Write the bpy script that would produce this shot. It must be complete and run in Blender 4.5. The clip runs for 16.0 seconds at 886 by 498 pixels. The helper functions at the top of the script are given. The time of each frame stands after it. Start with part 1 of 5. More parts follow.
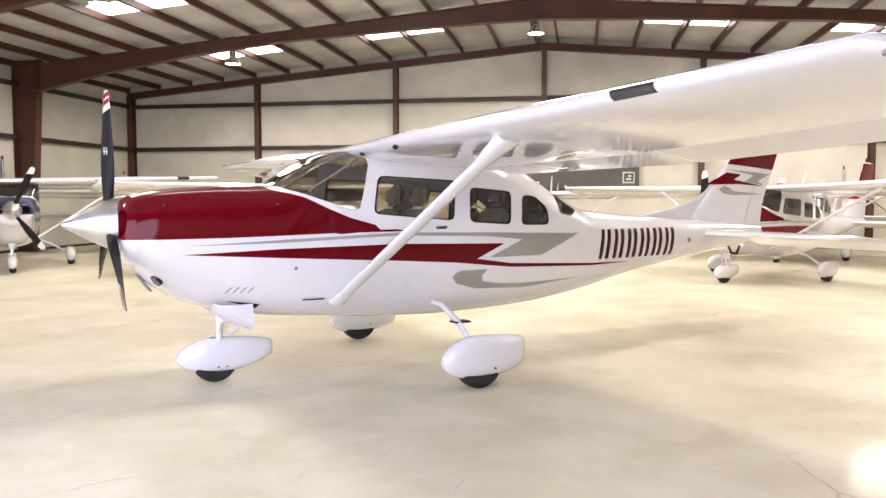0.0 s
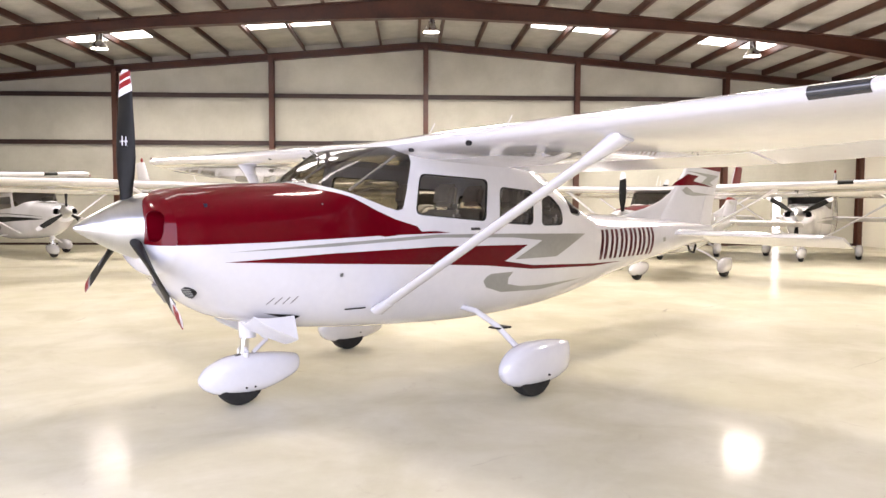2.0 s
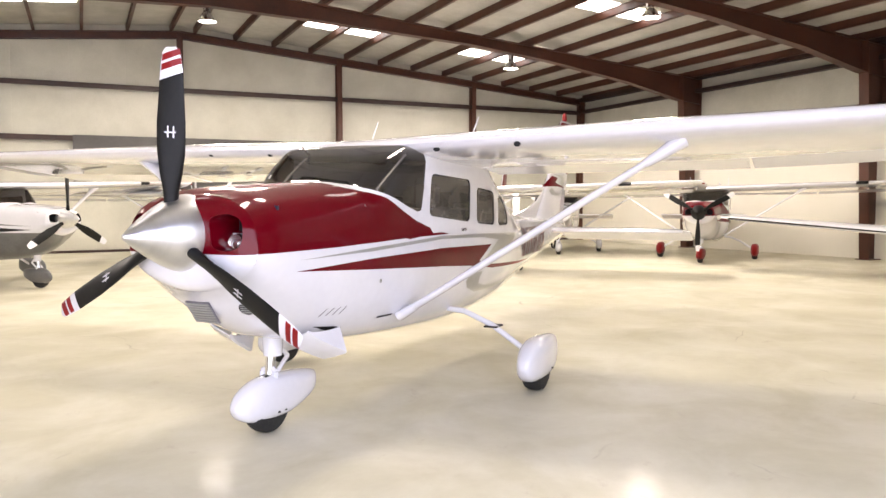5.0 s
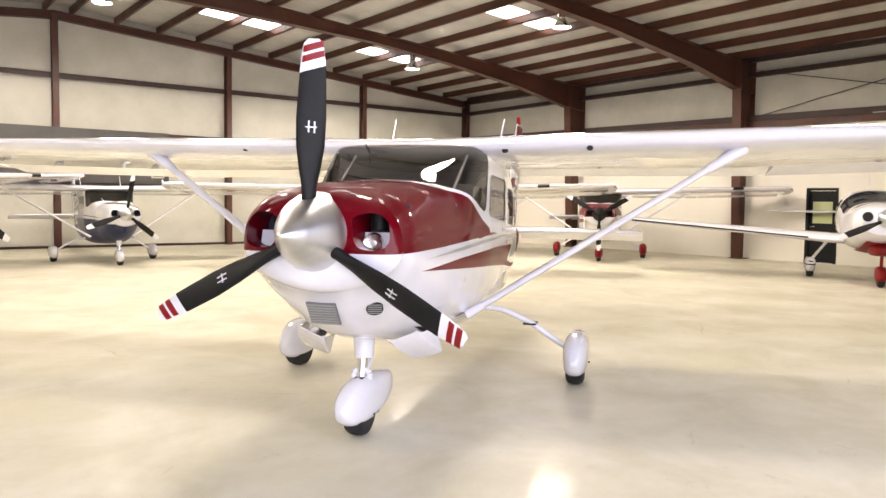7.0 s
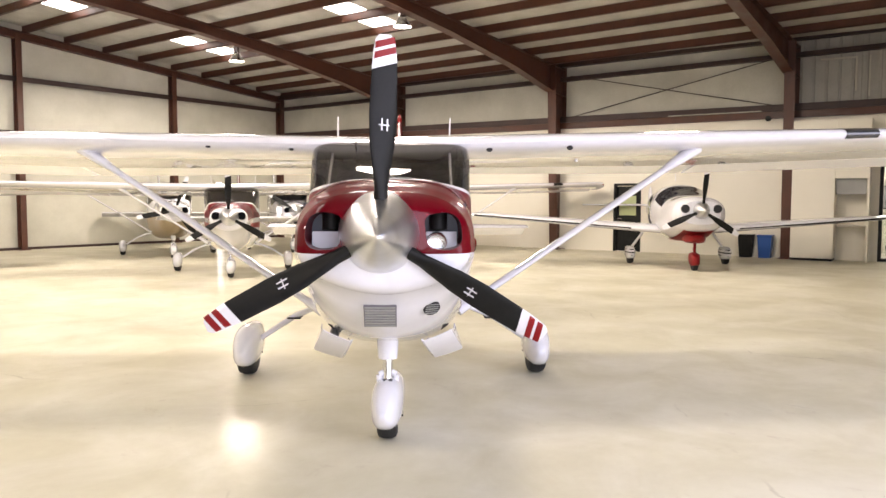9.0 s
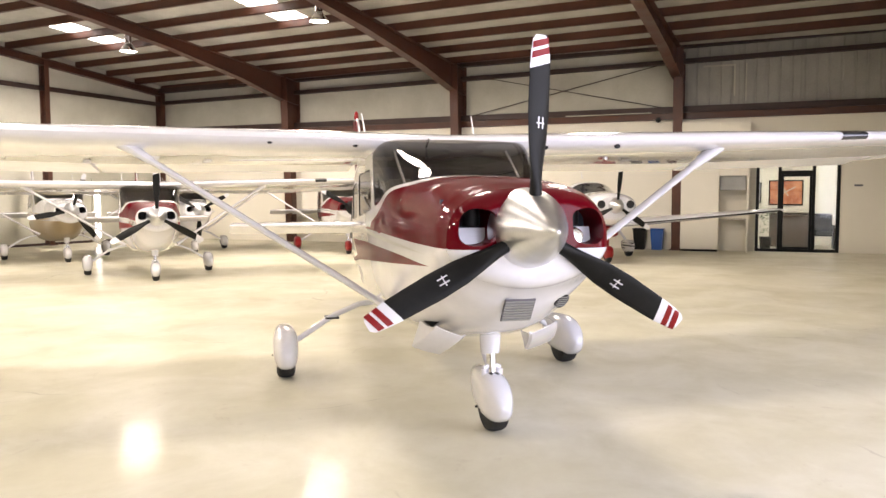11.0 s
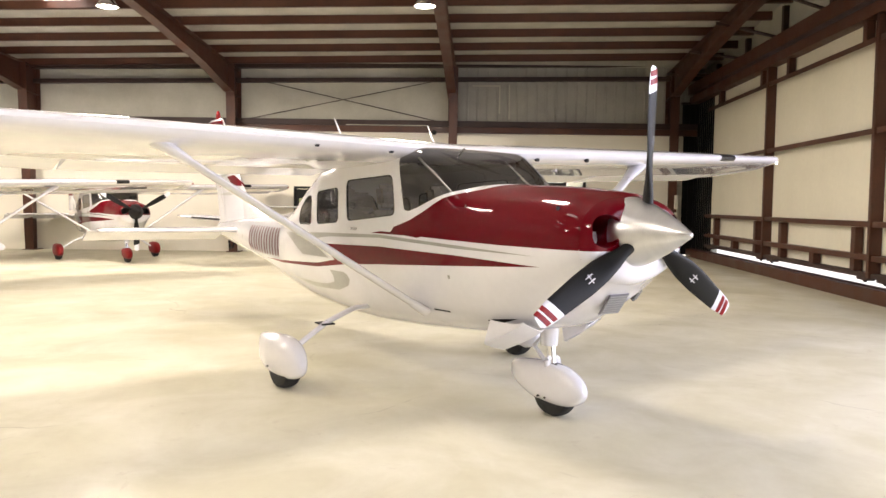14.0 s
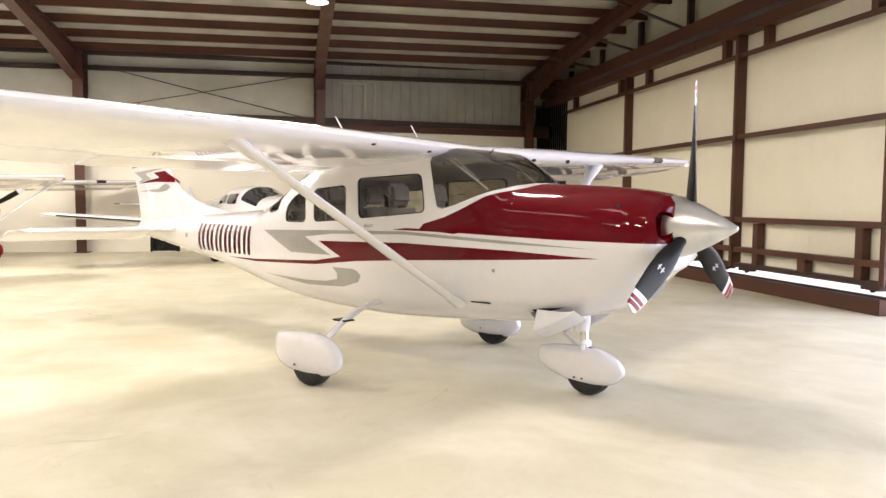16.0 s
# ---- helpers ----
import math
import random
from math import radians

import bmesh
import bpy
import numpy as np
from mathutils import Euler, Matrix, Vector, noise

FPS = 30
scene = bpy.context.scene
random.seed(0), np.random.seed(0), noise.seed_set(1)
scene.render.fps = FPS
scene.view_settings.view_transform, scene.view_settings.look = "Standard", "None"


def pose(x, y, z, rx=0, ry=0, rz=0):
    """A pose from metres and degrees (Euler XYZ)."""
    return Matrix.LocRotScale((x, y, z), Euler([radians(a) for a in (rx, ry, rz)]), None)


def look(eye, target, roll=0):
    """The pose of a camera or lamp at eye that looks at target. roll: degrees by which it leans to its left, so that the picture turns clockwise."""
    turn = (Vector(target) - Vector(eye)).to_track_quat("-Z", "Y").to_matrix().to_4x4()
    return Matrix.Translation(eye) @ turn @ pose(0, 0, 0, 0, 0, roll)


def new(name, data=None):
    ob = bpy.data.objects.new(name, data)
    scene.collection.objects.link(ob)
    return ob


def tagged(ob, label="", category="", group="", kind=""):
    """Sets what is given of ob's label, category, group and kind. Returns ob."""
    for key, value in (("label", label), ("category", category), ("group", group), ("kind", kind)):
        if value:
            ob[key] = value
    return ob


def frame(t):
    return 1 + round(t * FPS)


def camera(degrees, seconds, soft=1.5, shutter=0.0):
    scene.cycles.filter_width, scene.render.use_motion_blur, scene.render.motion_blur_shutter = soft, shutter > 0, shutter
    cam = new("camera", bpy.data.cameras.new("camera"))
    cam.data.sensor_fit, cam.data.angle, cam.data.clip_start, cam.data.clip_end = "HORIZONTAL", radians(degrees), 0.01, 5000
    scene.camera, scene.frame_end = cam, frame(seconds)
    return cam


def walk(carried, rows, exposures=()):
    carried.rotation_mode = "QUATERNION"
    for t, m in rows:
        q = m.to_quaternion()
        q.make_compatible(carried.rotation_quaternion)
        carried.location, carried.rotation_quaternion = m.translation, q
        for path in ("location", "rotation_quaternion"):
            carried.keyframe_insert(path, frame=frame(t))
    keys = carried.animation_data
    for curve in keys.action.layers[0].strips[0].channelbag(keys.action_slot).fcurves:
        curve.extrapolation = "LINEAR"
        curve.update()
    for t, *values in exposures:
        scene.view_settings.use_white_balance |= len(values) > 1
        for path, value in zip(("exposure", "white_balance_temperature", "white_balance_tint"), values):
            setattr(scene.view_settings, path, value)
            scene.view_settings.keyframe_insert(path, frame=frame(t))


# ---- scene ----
cam = camera(60.1, 16.0)
PATH = [
    (0, (1.258, -2.74, 1.533), (0.903, -0.776, 1.404), 0.0),
    (0.5, (0.815, -2.635, 1.53), (0.588, -0.652, 1.403), -0.0),
    (1, (0.382, -2.569, 1.529), (0.232, -0.579, 1.403), -0.1),
    (1.5, (-0.063, -2.545, 1.529), (-0.114, -0.55, 1.403), 0.1),
    (2, (-0.498, -2.49, 1.534), (-0.413, -0.496, 1.404), 0.2),
    (2.5, (-0.923, -2.396, 1.53), (-0.755, -0.408, 1.396), -0.0),
    (3, (-1.329, -2.309, 1.529), (-1.02, -0.338, 1.392), -0.1),
    (3.5, (-1.713, -2.174, 1.536), (-1.257, -0.231, 1.397), 0.1),
    (4, (-2.092, -2.046, 1.533), (-1.506, -0.139, 1.397), -0.0),
    (4.5, (-2.485, -1.939, 1.534), (-1.748, -0.084, 1.4), -0.1),
    (4.7, (-2.63, -1.897, 1.531), (-1.842, -0.063, 1.4), -0.1),
    (7, (-4.291, -1.034, 1.53), (-3.092, 0.562, 1.402), 0.8),
    (7.5, (-4.601, -0.803, 1.534), (-3.283, 0.696, 1.406), 0.8),
    (8, (-4.883, -0.54, 1.528), (-3.457, 0.856, 1.401), 0.2),
    (8.5, (-5.176, -0.271, 1.528), (-3.653, 1.019, 1.399), 0.2),
    (9, (-5.424, 0.04, 1.529), (-3.824, 1.231, 1.397), 0.2),
    (11.5, (-6.526, 1.713, 1.519), (-4.682, 2.476, 1.382), 0.0),
    (12, (-6.71, 2.071, 1.516), (-4.823, 2.718, 1.382), 0.3),
    (12.5, (-6.89, 2.495, 1.511), (-4.963, 3.015, 1.381), 0.7),
    (13, (-7.067, 2.892, 1.508), (-5.103, 3.249, 1.383), 0.6),
    (13.5, (-7.159, 3.302, 1.505), (-5.174, 3.514, 1.387), 0.4),
    (14, (-7.231, 3.719, 1.508), (-5.237, 3.827, 1.39), 0.7),
    (14.5, (-7.326, 4.165, 1.504), (-5.329, 4.159, 1.386), 1.0),
    (15, (-7.352, 4.618, 1.503), (-5.36, 4.493, 1.383), 0.8),
    (15.5, (-7.385, 5.051, 1.497), (-5.404, 4.797, 1.378), 0.8),
    (16, (-7.397, 5.482, 1.493), (-5.438, 5.098, 1.373), 0.7),
]
walk(cam, [(t, look(eye, target, roll)) for t, eye, target, roll in PATH], [(0.0, 0.94, 6450, 19), (4.5, 0.91, 6550, 18), (9.0, 0.88, 6700, 18), (12.5, 0.95, 6700, 17), (16.0, 1.0, 6600, 16)])

# ---- world and light ----
world = bpy.data.worlds.new("sky")
scene.world = world
world.use_nodes = True
wn = world.node_tree
sky = wn.nodes.new("ShaderNodeTexSky")
sky.sky_type = "NISHITA"
sky.sun_disc = False
sky.sun_elevation, sky.sun_rotation = radians(48), radians(104)
wn.links.new(sky.outputs[0], wn.nodes["Background"].inputs[0])
wn.nodes["Background"].inputs[1].default_value = 0.12

sun_data = bpy.data.lights.new("sun", "SUN")
sun_data.energy, sun_data.angle, sun_data.color = 4.0, radians(0.5), (1.0, 0.95, 0.88)
sun = new("sun", sun_data)
sun.matrix_world = look((60, -15, 70), (0, 0, 0))


def area_lamp(name, size, watts, color, m):
    d = bpy.data.lights.new(name, "AREA")
    d.shape, d.size, d.size_y, d.energy, d.color = "RECTANGLE", size[0], size[1], watts, color
    ob = new(name, d)
    ob.matrix_world = m
    return ob


DOOR_Y = -2.6
# daylight of the open hangar doorway
area_lamp("doorway_daylight", (13.4, 4.4), 460, (0.83, 0.85, 1.0), look((-5.1, DOOR_Y - 0.55, 2.4), (-5.1, 10, 2.0)))


# ---- materials ----
def material(name, color, rough=0.5, metal=0.0, coat=0.0, spec=0.5):
    m = bpy.data.materials.new(name)
    m.use_nodes = True
    b = m.node_tree.nodes["Principled BSDF"]
    b.inputs["Base Color"].default_value = (*color, 1)
    b.inputs["Roughness"].default_value = rough
    b.inputs["Metallic"].default_value = metal
    b.inputs["Coat Weight"].default_value = coat
    b.inputs["Coat Roughness"].default_value = 0.04
    b.inputs["Specular IOR Level"].default_value = spec
    return m


def node(m, kind, **inputs):
    n = m.node_tree.nodes.new(kind)
    for k, v in inputs.items():
        n.inputs[k.replace("_", " ")].default_value = v
    return n


def vary(m, low, high, scale, detail=6.0, rough=None, bump=0.0, fine=None, stretch=(1, 1, 1)):
    """Mottle a material's colour between two colours with noise at two scales, its roughness and a fine relief."""
    t = m.node_tree
    b = t.nodes["Principled BSDF"]
    co = node(m, "ShaderNodeTexCoord")
    mp = t.nodes.new("ShaderNodeMapping")
    mp.inputs["Scale"].default_value = stretch
    t.links.new(co.outputs["Object"], mp.inputs[0])
    n1 = node(m, "ShaderNodeTexNoise", Scale=scale, Detail=detail, Roughness=0.6)
    n2 = node(m, "ShaderNodeTexNoise", Scale=fine or scale * 14, Detail=4.0)
    for n in (n1, n2):
        t.links.new(mp.outputs[0], n.inputs["Vector"])
    mix = t.nodes.new("ShaderNodeMath")
    mix.operation = "MULTIPLY_ADD"
    t.links.new(n2.outputs[0], mix.inputs[0])
    mix.inputs[1].default_value = 0.35
    t.links.new(n1.outputs[0], mix.inputs[2])
    ramp = t.nodes.new("ShaderNodeValToRGB")
    ramp.color_ramp.elements[0].position, ramp.color_ramp.elements[1].position = 0.45, 0.85
    ramp.color_ramp.elements[0].color, ramp.color_ramp.elements[1].color = (*low, 1), (*high, 1)
    t.links.new(mix.outputs[0], ramp.inputs[0])
    t.links.new(ramp.outputs[0], b.inputs["Base Color"])
    if rough:
        r = t.nodes.new("ShaderNodeMapRange")
        r.inputs["From Min"].default_value, r.inputs["From Max"].default_value = 0.3, 0.75
        r.inputs["To Min"].default_value, r.inputs["To Max"].default_value = rough
        t.links.new(n1.outputs[0], r.inputs[0])
        t.links.new(r.outputs[0], b.inputs["Roughness"])
    if bump:
        bp = node(m, "ShaderNodeBump", Strength=bump, Distance=0.01)
        t.links.new(n2.outputs[0], bp.inputs["Height"])
        t.links.new(bp.outputs[0], b.inputs["Normal"])
    return m


def glow(name, color, strength):
    m = bpy.data.materials.new(name)
    m.use_nodes = True
    b = m.node_tree.nodes["Principled BSDF"]
    b.inputs["Base Color"].default_value = (*color, 1)
    b.inputs["Emission Color"].default_value = (*color, 1)
    b.inputs["Emission Strength"].default_value = strength
    return m


def glass_mat(name, tint):
    """A thin pane: tinted see-through with a mirror gloss by Fresnel."""
    m = bpy.data.materials.new(name)
    m.use_nodes = True
    t = m.node_tree
    t.nodes.remove(t.nodes["Principled BSDF"])
    tr = node(m, "ShaderNodeBsdfTransparent", Color=(*tint, 1))
    gl = node(m, "ShaderNodeBsdfGlossy", Roughness=0.02)
    fr = node(m, "ShaderNodeFresnel", IOR=1.5)
    mx = t.nodes.new("ShaderNodeMixShader")
    t.links.new(fr.outputs[0], mx.inputs[0])
    t.links.new(tr.outputs[0], mx.inputs[1])
    t.links.new(gl.outputs[0], mx.inputs[2])
    t.links.new(mx.outputs[0], t.nodes["Material Output"].inputs[0])
    return m


WHITE = vary(material("white aircraft paint", (0.8, 0.8, 0.8), 0.22, coat=1.0), (0.7, 0.697, 0.735), (0.765, 0.762, 0.8), 1.3, rough=(0.16, 0.28))
RED = vary(material("maroon aircraft paint", (0.13, 0.001, 0.006), 0.5, coat=0.45, spec=0.03), (0.1, 0.0004, 0.004), (0.13, 0.0008, 0.0065), 1.1, rough=(0.4, 0.5))
RED.node_tree.nodes["Principled BSDF"].inputs["Coat Roughness"].default_value = 0.015
SILVER = vary(material("silver grey stripe paint", (0.3, 0.3, 0.28), 0.3, coat=0.6), (0.26, 0.26, 0.24), (0.33, 0.33, 0.31), 2.0)
BLUE = material("dark blue aircraft paint", (0.01, 0.016, 0.06), 0.4, coat=0.25, spec=0.2)
GREY = vary(material("grey aircraft paint", (0.1, 0.1, 0.1), 0.3, coat=0.7), (0.08, 0.08, 0.08), (0.13, 0.13, 0.13), 2.0)
TAN = material("tan aircraft paint", (0.3, 0.22, 0.12), 0.35, coat=0.5)
BRIGHT_RED = material("bright red paint", (0.215, 0.008, 0.009), 0.45, coat=0.15, spec=0.2)
BLACK = vary(material("black satin paint", (0.012, 0.012, 0.013), 0.45, spec=0.2), (0.005, 0.005, 0.005), (0.011, 0.011, 0.0105), 9.0, rough=(0.42, 0.6))
ALU = vary(material("brushed aluminium", (0.75, 0.74, 0.72), 0.3, metal=1.0), (0.68, 0.67, 0.65), (0.8, 0.79, 0.77), 3.0, rough=(0.2, 0.36), stretch=(6, 1, 1))
SPIN = vary(material("spun aluminium", (0.75, 0.74, 0.72), 0.4, metal=1.0), (0.68, 0.685, 0.7), (0.77, 0.775, 0.79), 2.0, rough=(0.28, 0.42), fine=60, stretch=(8, 1, 1))
CHROME = material("chrome", (0.8, 0.8, 0.82), 0.08, metal=1.0)
RUBBER = vary(material("tyre rubber", (0.012, 0.012, 0.012), 0.75), (0.009, 0.009, 0.009), (0.02, 0.02, 0.019), 22.0, bump=0.2)
DARK = material("dark inside", (0.01, 0.01, 0.011), 0.7)
NAVY = material("dark blue engine baffle", (0.012, 0.016, 0.035), 0.4)
CABIN = vary(material("beige cabin lining", (0.5, 0.46, 0.4), 0.8), (0.46, 0.42, 0.36), (0.56, 0.52, 0.45), 5.0)
LEATHER = vary(material("grey seat leather", (0.2, 0.19, 0.19), 0.5), (0.3, 0.27, 0.24), (0.4, 0.37, 0.33), 8.0, bump=0.2)
# grey that puts the shade of louvre slots and grille gaps into colour
LOUVRE = material("grey louvre slot shade", (0.16, 0.15, 0.17), 0.4)
TEXT_RED = material("maroon lettering", (0.11, 0.004, 0.012), 0.35)
GLASS = glass_mat("tinted acrylic", (0.64, 0.61, 0.54))
WINDSHIELD = glass_mat("tinted windshield acrylic", (0.46, 0.43, 0.36))
CLEAR = glass_mat("clear glass", (0.85, 0.88, 0.87))
STEEL = vary(material("red oxide steel", (0.13, 0.036, 0.022), 0.5), (0.05, 0.0165, 0.008), (0.088, 0.028, 0.0135), 1.7, rough=(0.38, 0.62), bump=0.05)
STEEL_DARK = vary(material("dark oxide steel girt", (0.05, 0.022, 0.018), 0.55), (0.025, 0.012, 0.009), (0.045, 0.02, 0.015), 2.0)
WALL = vary(material("white wall insulation facing", (0.68, 0.66, 0.6), 0.55), (0.44, 0.427, 0.352), (0.575, 0.56, 0.478), 0.8, rough=(0.45, 0.65), bump=0.08, fine=30)
ROOF = vary(material("white roof insulation facing", (0.55, 0.54, 0.5), 0.6), (0.35, 0.338, 0.29), (0.52, 0.508, 0.45), 1.1, bump=0.1, fine=24)
SHEET = vary(material("dull white metal wall sheet", (0.4, 0.39, 0.35), 0.5), (0.3, 0.29, 0.255), (0.41, 0.4, 0.36), 0.9, rough=(0.4, 0.6), bump=0.06, fine=26)
PLASTER = vary(material("cream painted partition", (0.7, 0.66, 0.55), 0.6), (0.75, 0.71, 0.6), (0.8, 0.76, 0.66), 0.6, bump=0.04, fine=60)
FLOOR = material("cream epoxy floor", (0.68, 0.62, 0.48), 0.5, coat=0.17, spec=0.05)
FLOOR.node_tree.nodes["Principled BSDF"].inputs["Coat IOR"].default_value = 1.1


def floor_finish(m):
    """Cloudy cream coating: wide soft mottling, faint brown stains, fine scuffs, uneven gloss, and pale patches of wear
    and painted-in reflections.
    """
    t = m.node_tree
    b = t.nodes["Principled BSDF"]
    co = node(m, "ShaderNodeTexCoord")

    def noise(scale, detail, rough, lo, hi, distort=0.0):
        n = node(m, "ShaderNodeTexNoise", Scale=scale, Detail=detail, Roughness=rough, Distortion=distort)
        t.links.new(co.outputs["Object"], n.inputs["Vector"])
        r = t.nodes.new("ShaderNodeMapRange")
        r.interpolation_type = "LINEAR"
        r.inputs["From Min"].default_value, r.inputs["From Max"].default_value = lo, hi
        t.links.new(n.outputs[0], r.inputs[0])
        return r.outputs[0]

    def blend(fac, a, c, amount):
        mul = t.nodes.new("ShaderNodeMath")
        mul.operation = "MULTIPLY"
        mul.inputs[1].default_value = amount
        t.links.new(fac, mul.inputs[0])
        mx = t.nodes.new("ShaderNodeMix")
        mx.data_type = "RGBA"
        t.links.new(mul.outputs[0], mx.inputs[0])
        for k, v in ((6, a), (7, c)):
            if isinstance(v, tuple):
                mx.inputs[k].default_value = (*v, 1)
            else:
                t.links.new(v, mx.inputs[k])
        return mx.outputs[2]

    clouds = noise(0.7, 7.0, 0.58, 0.2, 0.8, 0.4)
    stains = noise(1.5, 7.0, 0.6, 0.25, 0.85, 0.7)
    # whitish patches: worn coating, and patchy reflections put into the colour
    pale = noise(1.1, 7.0, 0.6, 0.4, 0.7, 0.6)
    specks = noise(9.0, 6.0, 0.75, 0.3, 0.9)
    scuffs = noise(2.6, 9.0, 0.72, 0.6, 0.7, 1.2)
    col = blend(clouds, (0.51, 0.478, 0.345), (0.75, 0.722, 0.565), 1.0)
    col = blend(stains, col, (0.42, 0.36, 0.26), 0.24)
    col = blend(pale, col, (0.86, 0.835, 0.755), 0.42)
    col = blend(specks, col, (0.43, 0.36, 0.27), 0.18)
    col = blend(scuffs, col, (0.4, 0.32, 0.24), 0.28)
    # hairline cracks, broken up along their length
    warp = node(m, "ShaderNodeTexNoise", Scale=1.3, Detail=4.0)
    t.links.new(co.outputs["Object"], warp.inputs["Vector"])
    bent = t.nodes.new("ShaderNodeMix")
    bent.data_type = "VECTOR"
    bent.inputs[0].default_value = 0.25
    t.links.new(co.outputs["Object"], bent.inputs[4])
    t.links.new(warp.outputs[1], bent.inputs[5])
    cells = t.nodes.new("ShaderNodeTexVoronoi")
    cells.feature = "DISTANCE_TO_EDGE"
    cells.inputs["Scale"].default_value = 0.42
    t.links.new(bent.outputs[1], cells.inputs["Vector"])
    line = t.nodes.new("ShaderNodeMapRange")
    line.inputs["From Min"].default_value, line.inputs["From Max"].default_value = 0.0035, 0.001
    t.links.new(cells.outputs["Distance"], line.inputs[0])
    gaps = noise(0.9, 5.0, 0.6, 0.52, 0.68)
    both = t.nodes.new("ShaderNodeMath")
    both.operation = "MULTIPLY"
    t.links.new(line.outputs[0], both.inputs[0])
    t.links.new(gaps, both.inputs[1])
    col = blend(both.outputs[0], col, (0.2, 0.15, 0.1), 0.5)
    t.links.new(col, b.inputs["Base Color"])
    gloss = noise(0.8, 2.0, 0.5, 0.15, 0.85, 0.3)
    r = t.nodes.new("ShaderNodeMapRange")
    r.inputs["To Min"].default_value, r.inputs["To Max"].default_value = 0.4, 0.55
    t.links.new(gloss, r.inputs[0])
    t.links.new(r.outputs[0], b.inputs["Roughness"])
    r = t.nodes.new("ShaderNodeMapRange")
    r.inputs["To Min"].default_value, r.inputs["To Max"].default_value = 0.08, 0.15
    t.links.new(gloss, r.inputs[0])
    t.links.new(r.outputs[0], b.inputs["Coat Roughness"])
    bp = node(m, "ShaderNodeBump", Strength=0.02, Distance=0.01)
    wave = node(m, "ShaderNodeTexNoise", Scale=3.5, Detail=3.0)
    t.links.new(co.outputs["Object"], wave.inputs["Vector"])
    t.links.new(wave.outputs[0], bp.inputs["Height"])
    t.links.new(bp.outputs[0], b.inputs["Normal"])


floor_finish(FLOOR)
CONCRETE = vary(material("concrete apron", (0.5, 0.48, 0.44), 0.85), (0.43, 0.41, 0.38), (0.55, 0.53, 0.49), 0.4, bump=0.2)
DOORSKIN = vary(material("cream hangar door sheet", (0.66, 0.62, 0.5), 0.55), (0.7, 0.66, 0.54), (0.77, 0.73, 0.6), 0.7, bump=0.06)
BANNER = vary(material("dark grey banner vinyl", (0.06, 0.055, 0.05), 0.5), (0.05, 0.046, 0.042), (0.075, 0.07, 0.064), 1.0)
SKYLIGHT = glow("translucent skylight", (1.0, 0.98, 0.93), 4.0)
BULB = glow("lit lamp", (1.0, 0.93, 0.8), 12.0)
DAY = glow("daylight outside", (1.0, 0.99, 0.97), 5.0)
BLUE_BIN = material("blue plastic", (0.02, 0.08, 0.3), 0.4)


# ---- mesh helpers ----
def link(name, bm, mats, parent=None, label="", smooth=False):
    me = bpy.data.meshes.new(name)
    bm.to_mesh(me)
    bm.free()
    for m in mats if isinstance(mats, (list, tuple)) else [mats]:
        me.materials.append(m)
    if smooth:
        me.shade_smooth()
        me.set_sharp_from_angle(angle=radians(38))
    ob = new(name, me)
    if parent is not None:
        ob.parent = parent
    if label:
        ob["label"] = label
    return ob


def part(name, bm, mats, parent, label="", smooth=True):
    return link(name, bm, mats, parent, label, smooth)


def add_box(bm, x0, x1, y0, y1, z0, z1, bevel=0.0, m=None):
    r = bmesh.ops.create_cube(bm, size=1.0)
    vs = r["verts"]
    for v in vs:
        v.co = Vector((x0 + (v.co.x + 0.5) * (x1 - x0), y0 + (v.co.y + 0.5) * (y1 - y0), z0 + (v.co.z + 0.5) * (z1 - z0)))
    if bevel:
        es = list({e for v in vs for e in v.link_edges})
        vs = [v for f in bmesh.ops.bevel(bm, geom=es, offset=bevel, segments=2, affect="EDGES")["faces"] for v in f.verts] + [v for v in vs if v.is_valid]
    if m is not None:
        bmesh.ops.transform(bm, matrix=m, verts=list(set(vs)))
    return vs


def box(x0, x1, y0, y1, z0, z1, bevel=0.0):
    bm = bmesh.new()
    add_box(bm, x0, x1, y0, y1, z0, z1, bevel)
    return bm


def add_tube(bm, a, b, r0, r1=None, n=12, caps=True, flat=1.0, across=None):
    """A tapered tube from a to b; flat squeezes it across its thin way."""
    a, b = Vector(a), Vector(b)
    r1 = r0 if r1 is None else r1
    d = (b - a).normalized()
    u = Vector(across) if across else (Vector((0, 0, 1)) if abs(d.z) < 0.9 else Vector((1, 0, 0)))
    u = (u - d * u.dot(d)).normalized()
    w = d.cross(u)
    rings = []
    for p, r in ((a, r0), (b, r1)):
        rings.append([bm.verts.new(p + u * r * math.cos(2 * math.pi * k / n) + w * r * flat * math.sin(2 * math.pi * k / n)) for k in range(n)])
    for k in range(n):
        bm.faces.new((rings[0][k], rings[0][(k + 1) % n], rings[1][(k + 1) % n], rings[1][k]))
    if caps:
        bm.faces.new(rings[0][::-1])
        bm.faces.new(rings[1])
    return bm


def tube(a, b, r0, r1=None, n=12, flat=1.0, across=None):
    return add_tube(bmesh.new(), a, b, r0, r1, n, True, flat, across)


def pipe(points, r, n=8, flat=1.0):
    bm = bmesh.new()
    for a, b in zip(points, points[1:]):
        add_tube(bm, a, b, r, r, n, True, flat)
    return bm


